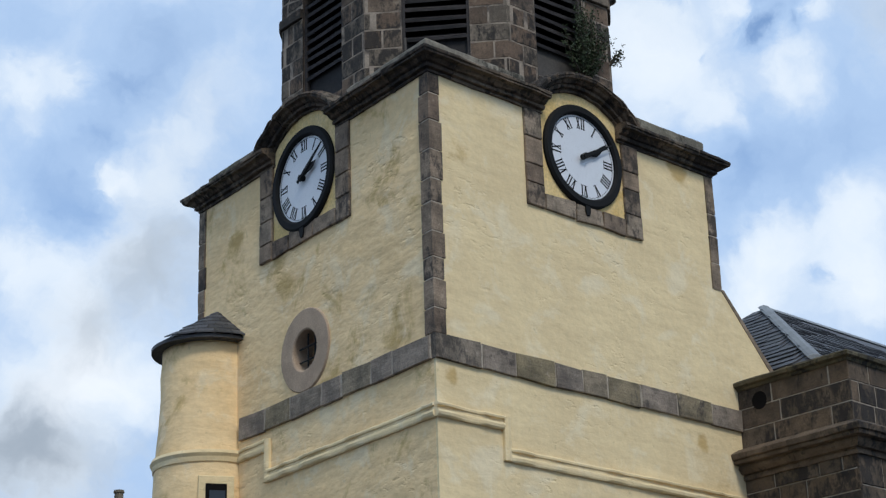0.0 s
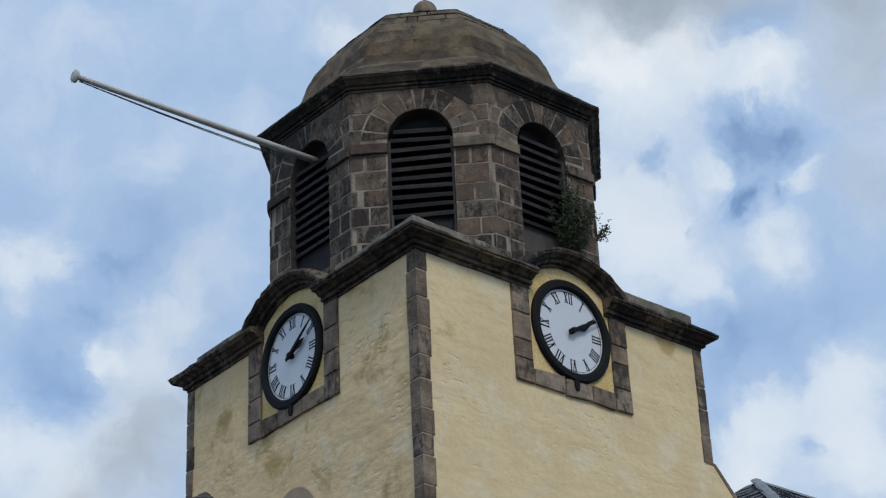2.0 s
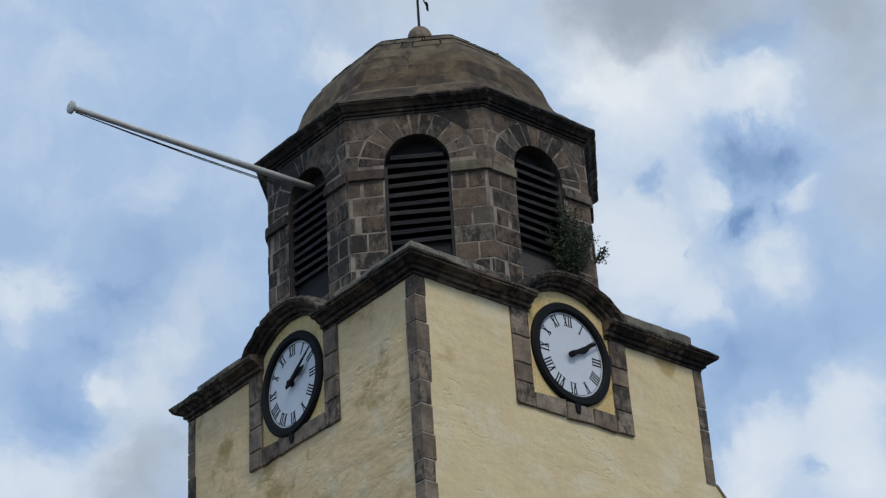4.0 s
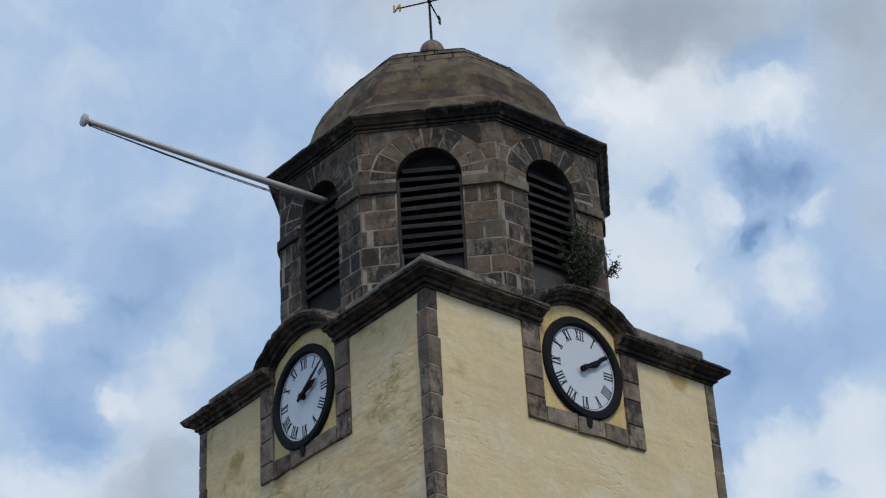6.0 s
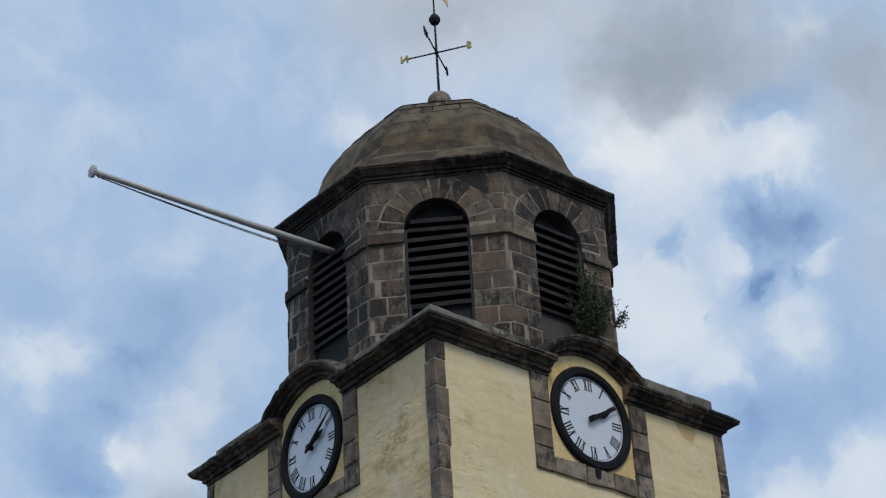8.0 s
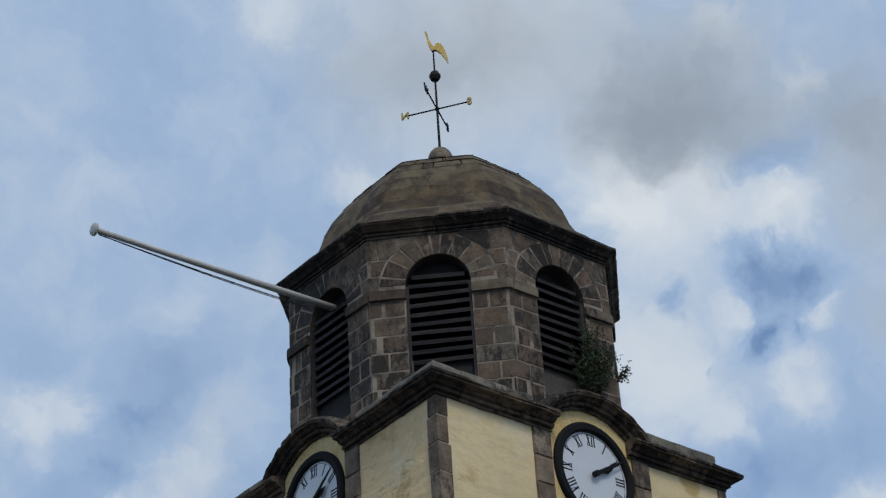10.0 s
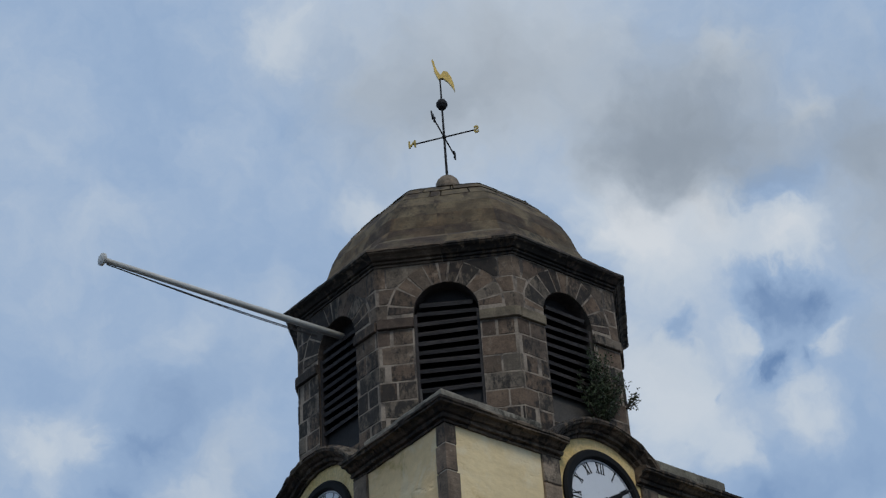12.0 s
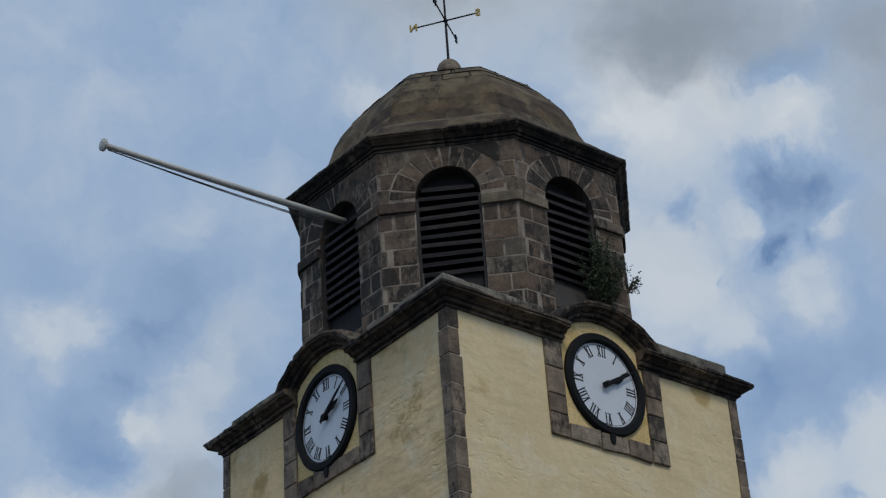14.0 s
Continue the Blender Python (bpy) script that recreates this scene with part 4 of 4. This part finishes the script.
letter("E", mid - ew * .62, VA + 90, IRON, "black")
# gilded figure: neck, body and curved tail, flat and thin
up = Vector((0, 0, 1))
look_side = Vector((0.69, -0.72, 0))
outline = [(-.135, .50), (-.115, .53), (-.10, .49), (-.085, .46), (-.075, .36), (-.04, .25), (0.0, .16), (.03, .14), (.05, .19), (.09, .22), (.15, .19), (.21, .07), (.25, -.10), (.26, -.27), (.21, -.15), (.14, -.03), (.06, .055), (0.02, .06), (-.02, .04), (-.06, .12), (-.095, .24), (-.11, .38), (-.125, .44)]
fig_at = Vector((VX, VY, 21.70))
side_n = Vector((look_side.y, -look_side.x, 0))
part("gilded_figure", loft([[fig_at + look_side * x * k + up * (z * k + .1 * (1 - k)) + side_n * w for x, z in outline] for w, k in ((-.03, .97), (0, 1), (.03, .97))]), GILT, vane, "gilded sheet-metal figure")

# ---------------------------------------------------------------- stair turret
turret = thing("stair_turret", (*lp(5.6), 0), label="cream harled round stair turret with a slated half-cone roof", category="turret")
tc = lp(5.6)
win_a = radians(-118)


def turret_ring(r, z, n=40):
    worn = [r + .014 * noise.noise((math.cos(2 * math.pi * k / n) * 2, math.sin(2 * math.pi * k / n) * 2, z * 2.3)) for k in range(n)]
    return [(tc.x + w * math.cos(2 * math.pi * k / n), tc.y + w * math.sin(2 * math.pi * k / n), z) for k, w in enumerate(worn)]


part("wall", loft([turret_ring(r, z) for r, z in ((.85, 0), (.84, 7.0), (.84, 7.9), (.83, 8.4), (.805, 8.7), (.78, 8.95), (.772, 9.2), (.76, 9.5), (.765, 9.8), (.75, 10.05), (.75, 10.25))]), HARL_WORN, turret, "cream harled curved wall", smooth=True)
part("moulding", loft([[(tc.x + (.80 + d) * math.cos(a), tc.y + (.80 + d) * math.sin(a), 8.43 + zz) for d, zz in ((-.05, -.09), (.05, -.09), (.06, -.02), (.09, .03), (.07, .08), (-.05, .10))] for a in [2 * math.pi * k / 48 for k in range(48)]], closed=True), HARL, turret)
# slates in courses on a cone whose apex meets the tower wall
apex, er, ez = Vector((*lp(5.45), 10.88)), 0.95, 10.26
part("roof_bed", loft([turret_ring(er - .03, ez - .05), turret_ring(er - .03, ez)] + [[Vector(p).lerp(apex, f) for p in turret_ring(er - .03, ez)] for f in (0.5, 0.97)]), SLATE, turret)
for c in range(6):
    f0, f1 = c / 6, (c + 1.25) / 6
    n = 22
    for k in range(n):
        am = math.degrees(2 * math.pi * (k + .5 * (c % 2)) / n)
        if not (196 < (am % 360) < 320):
            continue
        a0, a1 = radians(am - 170 / n), radians(am + 170 / n)
        lo = [Vector((tc.x + (er + .02) * math.cos(a), tc.y + (er + .02) * math.sin(a), ez + .01)) for a in (a0, a1)]
        q = [lo[0].lerp(apex, f0), lo[1].lerp(apex, f0), lo[1].lerp(apex, min(.98, f1)), lo[0].lerp(apex, min(.98, f1))]
        lift = Vector((0, 0, .022))
        part("slate", loft([q, [q[0] + lift, q[1] + lift, q[2] + lift * .2, q[3] + lift * .2]]), SLATE, turret)
# little window
wf = Face(tc.x + .80 * math.cos(win_a), tc.y + .80 * math.sin(win_a), math.degrees(win_a) + 90)
part("window_surround", slab(wf, rect(-.26, .26, 6.6, 8.12), -.06, .045, .01), HARL, turret)
# no hole here: a black slab stands for the shaded opening
part("window_opening", slab(wf, rect(-.155, .155, 6.75, 8.0), -.0, .052, .002), DARK, turret)
part("window_pane", slab(wf, rect(-.10, .13, 6.8, 7.9), 0.03, .058, .002), PALETTE_GLASS, turret)

# ---------------------------------------------------------------- nave: parapet, cornice and slated roof
nave = thing("church_nave", (10, 2, 0), label="dark ashlar church nave with parapet and hipped slate roof", category="church")
NAVE_PLAN = [(6.06, 1.0), (6.06, -1.97), (22.0, -1.97)]
bm = bmesh.new()
loft([[(x, y, z) for x, y in ((6.06, 1.5), (6.06, -1.97), (22, -1.97), (22, 8), (6.9, 8), (6.9, 1.5))] for z in (0, 9.30)], bm=bm)
core = part("wall", bm, POINTING, nave, "sooty ashlar wall")
NF, NS = Face(6.06, -1.97, 0), Face(6.06, -1.97, -90)


def nave_blocks(fc, s0, s1, z0, z1, h, d):
    z = z0
    while z < z1 - .05:
        e = min(z1, z + h * random.uniform(.85, 1.15))
        if z1 - e < h * .5:
            e = z1
        s = s0
        while s < s1 - .05:
            t = min(s1, s + random.uniform(.35, .95))
            if s1 - t < .25:
                t = s1
            part("stone_block", slab(fc, rect(s + (.010 if s > s0 else 0), t - (.010 if t < s1 else 0), z + .009, e - .009, .003), -.02, d + random.uniform(-.006, .008), .01), NAVE_STONE, core)
            s = t
        z = e


def parapet_rows(fc, rows, length):
    """Three courses of long stones with the joints given."""
    z = 8.37
    for h, cuts in rows:
        marks = [length[0]] + list(cuts) + [length[1]]
        for a, b in zip(marks, marks[1:]):
            part("stone_block", slab(fc, rect(a + (.012 if a > length[0] else 0), b - (.012 if b < length[1] else 0), z + .009, z + h - .009, .003), -.02, .009 + random.uniform(-.003, .004), .006), NAVE_STONE, core)
        z += h


parapet_rows(NS, ((.30, (-1.36, -.34)), (.31, (-1.22,)), (.30, (-1.36, -.33))), (-2.0, 0.018))
parapet_rows(NF, ((.30, (.55, 1.3, 2.2)), (.31, (.22, .62, 1.4, 2.4)), (.30, (.50, 1.1, 2.0))), (0.0, 3.2))
nave_blocks(NS, -2.2, 0.02, 6.4, 7.95, .34, .014)
nave_blocks(NF, 0.0, 3.2, 6.4, 7.95, .34, .014)
CAP = [(-.3, 9.26), (.03, 9.26), (.05, 9.30), (.10, 9.32), (.11, 9.37), (.08, 9.40), (-.3, 9.46)]
LEDGE = [(-.2, 7.90), (.05, 7.90), (.055, 7.955), (.035, 7.96), (.04, 7.985), (.10, 7.99), (.14, 8.04), (.16, 8.08), (.14, 8.085), (.145, 8.11), (.25, 8.115), (.265, 8.16), (.245, 8.165), (.29, 8.18), (.30, 8.25), (.28, 8.27), (.12, 8.36), (-.2, 8.37)]


def nave_run(points, profile, name, mat):
    part(name, sweep(points, profile, .010), mat, nave)


for prof, nm in ((CAP, "parapet_cap"), (LEDGE, "ledge_stone")):
    mt = MOSSY if prof is CAP else NAVE_STONE
    nave_run([(6.06, 0.05), (6.06, -1.0)], prof, nm, mt)
    nave_run([(6.06, -1.008), (6.06, -1.97), (7.0, -1.97)], prof, nm, mt)
    for k in range(3):
        nave_run([(7.008 + k * 1.2, -1.97), (8.2 + k * 1.2, -1.97)], prof, nm, mt)
    nave_run([(10.61, -1.97), (22.0, -1.97)], prof, nm, mt)
# drain hole near the junction: uncut, its inner shade painted as a black disc
part("drain_hole_shade", loft([[NS.at(-1.58 + r * math.cos(a), d, 9.05 + r * math.sin(a)) for a in [2 * math.pi * k / 16 for k in range(16)]] for r, d in ((.135, .005), (.135, .016), (.12, .0165))]), DARK, nave, "flat black disc painted as the shaded inside of a drain hole")
# roof
AP, HIP, RIDGE, EAVE_R = Vector((12.16, 3.97, 13.02)), Vector((7.20, -0.63, 9.86)), Vector((22, 3.97, 12.98)), Vector((22, -0.63, 9.86))
BACK = Vector((7.20, 8.6, 9.86))
part("wall_head", loft([[(x, y, z) for x, y in ((7.25, -.58), (21.9, -.58), (21.9, 8.5), (7.25, 8.5))] for z in (9.2, 9.84)]), NAVE_STONE, nave)
bm = bmesh.new()
for tri in ((AP, HIP, EAVE_R, RIDGE), (AP, BACK, HIP)):
    loft([[p for p in tri], [p - Vector((0, 0, .12)) for p in tri]], bm=bm)
roof = part("roof", bm, SLATE, nave, "grey slate hipped roof")


def slates(o, along, upv, rows, cols, w, h, inside):
    nrm = along.cross(upv).normalized()
    if nrm.z < 0:
        nrm = -nrm
    for r in range(rows):
        for c in range(cols):
            p = o + along * (c + .5 * (r % 2)) * w + upv * r * h
            if not inside(p + along * w / 2 + upv * h / 2):
                continue
            q = [p + along * .004, p + along * (w - .004), p + along * (w - .004) + upv * h * 1.3, p + along * .004 + upv * h * 1.3]
            j = random.uniform(0, .018)
            tip = upv * random.uniform(-.04, .03)
            q[0], q[1] = q[0] + tip, q[1] + tip * random.uniform(-.5, 1.2)
            part("slate", loft([q, [q[0] + nrm * (.022 + j), q[1] + nrm * (.022 + j), q[2] + nrm * .006, q[3] + nrm * .006]]), SLATE, roof)


def off_hip(p):
    d = (AP - HIP).normalized()
    v = p - HIP
    return (v - d * v.dot(d)).length > 0.10


def in_tri(p, a, b, c):
    n = (b - a).cross(c - a)
    return all((y - x).cross(p - x).dot(n) > 0 for x, y in ((a, b), (b, c), (c, a)))


along = (HIP - BACK).normalized()
upv = (AP - HIP) - along * (AP - HIP).dot(along)
upv.normalize()
slates(BACK, along, upv, 20, 28, .34, .30, lambda p: in_tri(p, BACK, HIP, AP) and p.y < 5.6 and off_hip(p))
along = (EAVE_R - HIP).normalized()
upv = (AP - HIP) - along * (AP - HIP).dot(along)
upv.normalize()
slates(HIP, along, upv, 20, 26, .34, .30, lambda p: in_tri(p, HIP, EAVE_R, AP) and p.x < 16.0 and off_hip(p))
part("hip_flashing", loft([[AP + o, HIP + o] and [p + Vector((x, y, z)) for x, y, z in ((-.085, .075, .02), (-.06, .05, .05), (-.0, .0, .075), (.05, -.06, .05), (.075, -.085, .02), (0, 0, -.05))] for p, o in ((HIP, Vector()), (AP, Vector()))]), LEAD, nave, "grey lead hip flashing")
part("ridge_capping", loft([[p + Vector((0, y, z)) for y, z in ((-.14, -.06), (0, .06), (.14, -.06), (0, -.1))] for p in (AP, RIDGE)]), LEAD, nave)

# ---------------------------------------------------------------- plants rooted in the belfry
def shrub(name, label, root, twigs, leaves, size, spread):
    sh = thing(name, root, label=label, category="shrub")
    stems, crown = bmesh.new(), bmesh.new()
    for k in range(twigs):
        d = spread(k)
        pts = [Vector(root)]
        for q in range(4):
            pts.append(pts[-1] + d * 0.25 + Vector((random.uniform(-.04, .04), random.uniform(-.04, .04), random.uniform(-.03, .04))))
        tube(pts, [.014, .011, .009, .006, .003], 5, bm=stems)
        for _ in range(leaves):
            f = random.uniform(.25, 1.0) * 4
            i = min(3, int(f))
            p = pts[i].lerp(pts[i + 1], f - i) + Vector((random.gauss(0, .035), random.gauss(0, .035), random.gauss(0, .035)))
            a = Vector((random.gauss(0, 1), random.gauss(0, 1), random.gauss(-.3, .8))).normalized()
            b = a.orthogonal().normalized()
            b.rotate(Matrix.Rotation(random.uniform(0, 6.28), 3, a))
            n = a.cross(b) * size * .12
            l, w = size * random.uniform(.6, 1.25), size * random.uniform(.16, .26)
            v = [crown.verts.new(x) for x in (p, p + a * l * .45 + b * w + n, p + a * l, p + a * l * .45 - b * w + n)]
            crown.faces.new((v[0], v[1], v[2]))
            crown.faces.new((v[0], v[2], v[3]))
    part("stem", stems, STEM, sh)
    part("leaves", crown, LEAF, sh)
    return sh


F1 = OCT[1]
shrub("ivy_shrub", "dark green leafy shrub growing from a belfry louvre", F1.at(0.42, 0.02, 13.72), 46, 85, .055,
      lambda k: F1.r * random.gauss(.04, .20) + F1.n * random.uniform(.03, .24) + Vector((0, 0, random.uniform(.25, 1.30))))
shrub("wall_plant", "small leafy plant sprouting from the belfry masonry", F1.at(1.02, 0.02, 14.16), 7, 22, .052,
      lambda k: F1.r * random.uniform(.20, .28) + F1.n * random.uniform(-.04, .05) + Vector((0, 0, random.uniform(.20, .32))))

# moss and grass tufts in the joints of the dome and on the ledges
bm = bmesh.new()
for _ in range(46):
    k = random.choice((0, 1, 1, 1))
    a, z = random.choice(((1.38, 18.46), (1.70, 18.06), (2.66, 16.54), (2.66, 16.54)))
    p = hip_point(k, random.random(), a + random.uniform(-.02, .01), z + random.uniform(-.015, .008))
    r = random.uniform(.008, .022)
    m = Matrix.Translation(p) @ Matrix.Diagonal((random.uniform(.8, 2.0), random.uniform(.8, 2.0), random.uniform(.5, .9), 1))
    bmesh.ops.create_icosphere(bm, subdivisions=1, radius=r, matrix=m)
for v in bm.verts:
    v.co += Vector((random.uniform(-.006, .006), random.uniform(-.006, .006), random.uniform(-.006, .006)))
MOSS = material("dark_moss", (0.040, 0.045, 0.020), (0.025, 0.026, 0.014), 10, 60, 0.95, 0.5)
tagged(part("moss", bm, MOSS), "dark green moss tufts in the dome's joints", "moss", kind="stuff")

# crumbled mortar and lichen where the cornice meets the belfry
bm = bmesh.new()
for q in range(34):
    fc, u, z = random.choice(((RIGHT_FACE, random.uniform(1.5, 2.35), 13.03), (RIGHT_FACE, random.uniform(1.9, 2.3), 13.05), (LEFT_FACE, -random.uniform(1.0, 2.2), 13.05)))
    m = Matrix.Translation(fc.at(u, random.uniform(-.16, .03), z)) @ Matrix.Diagonal((random.uniform(1.0, 2.2), random.uniform(1.0, 2.2), random.uniform(.8, 1.5), 1))
    bmesh.ops.create_icosphere(bm, subdivisions=2, radius=random.uniform(.03, .065), matrix=m)
for v in bm.verts:
    v.co += Vector((1, 1, 1)) * .016 * noise.noise(v.co * 22)
tagged(part("rubble", bm, COPING), "pale crumbled mortar and lichen on the cornice ledge", "rubble", kind="stuff")

# ---------------------------------------------------------------- distant house, only its chimney clears the view
house = thing("distant_house", (9.0, 22.0, 0), label="distant stone house with a chimney stack", category="house")
bm = bmesh.new()
loft([[(x, y, z) for x, y in ((7, 21.5), (13, 21.5), (13, 27), (7, 27))] for z in (0, 9.5)], bm=bm)
part("wall", bm, PALE, house)
bm = bmesh.new()
loft([[(x, y, z) for y, z in ((21.2, 9.4), (24.25, 11.4), (27.3, 9.4))] for x in (6.8, 13.2)], bm=bm)
part("roof", bm, SLATE, house)
ch = part("chimney", loft([[(9.09 + x * w, 22.1 + y * w, z) for x, y in ((-.25, -.3), (.25, -.3), (.25, .3), (-.25, .3))] for z, w in ((9.0, 1), (12.23, 1), (12.25, 1.2), (12.35, 1.2), (12.37, .9))]), PALE, house)
part("pot", lathe([(.12, 12.35), (.11, 12.57), (.14, 12.59), (.13, 12.65), (.02, 12.65)], (9.09, 22.1, 0), 14), PALE, ch)
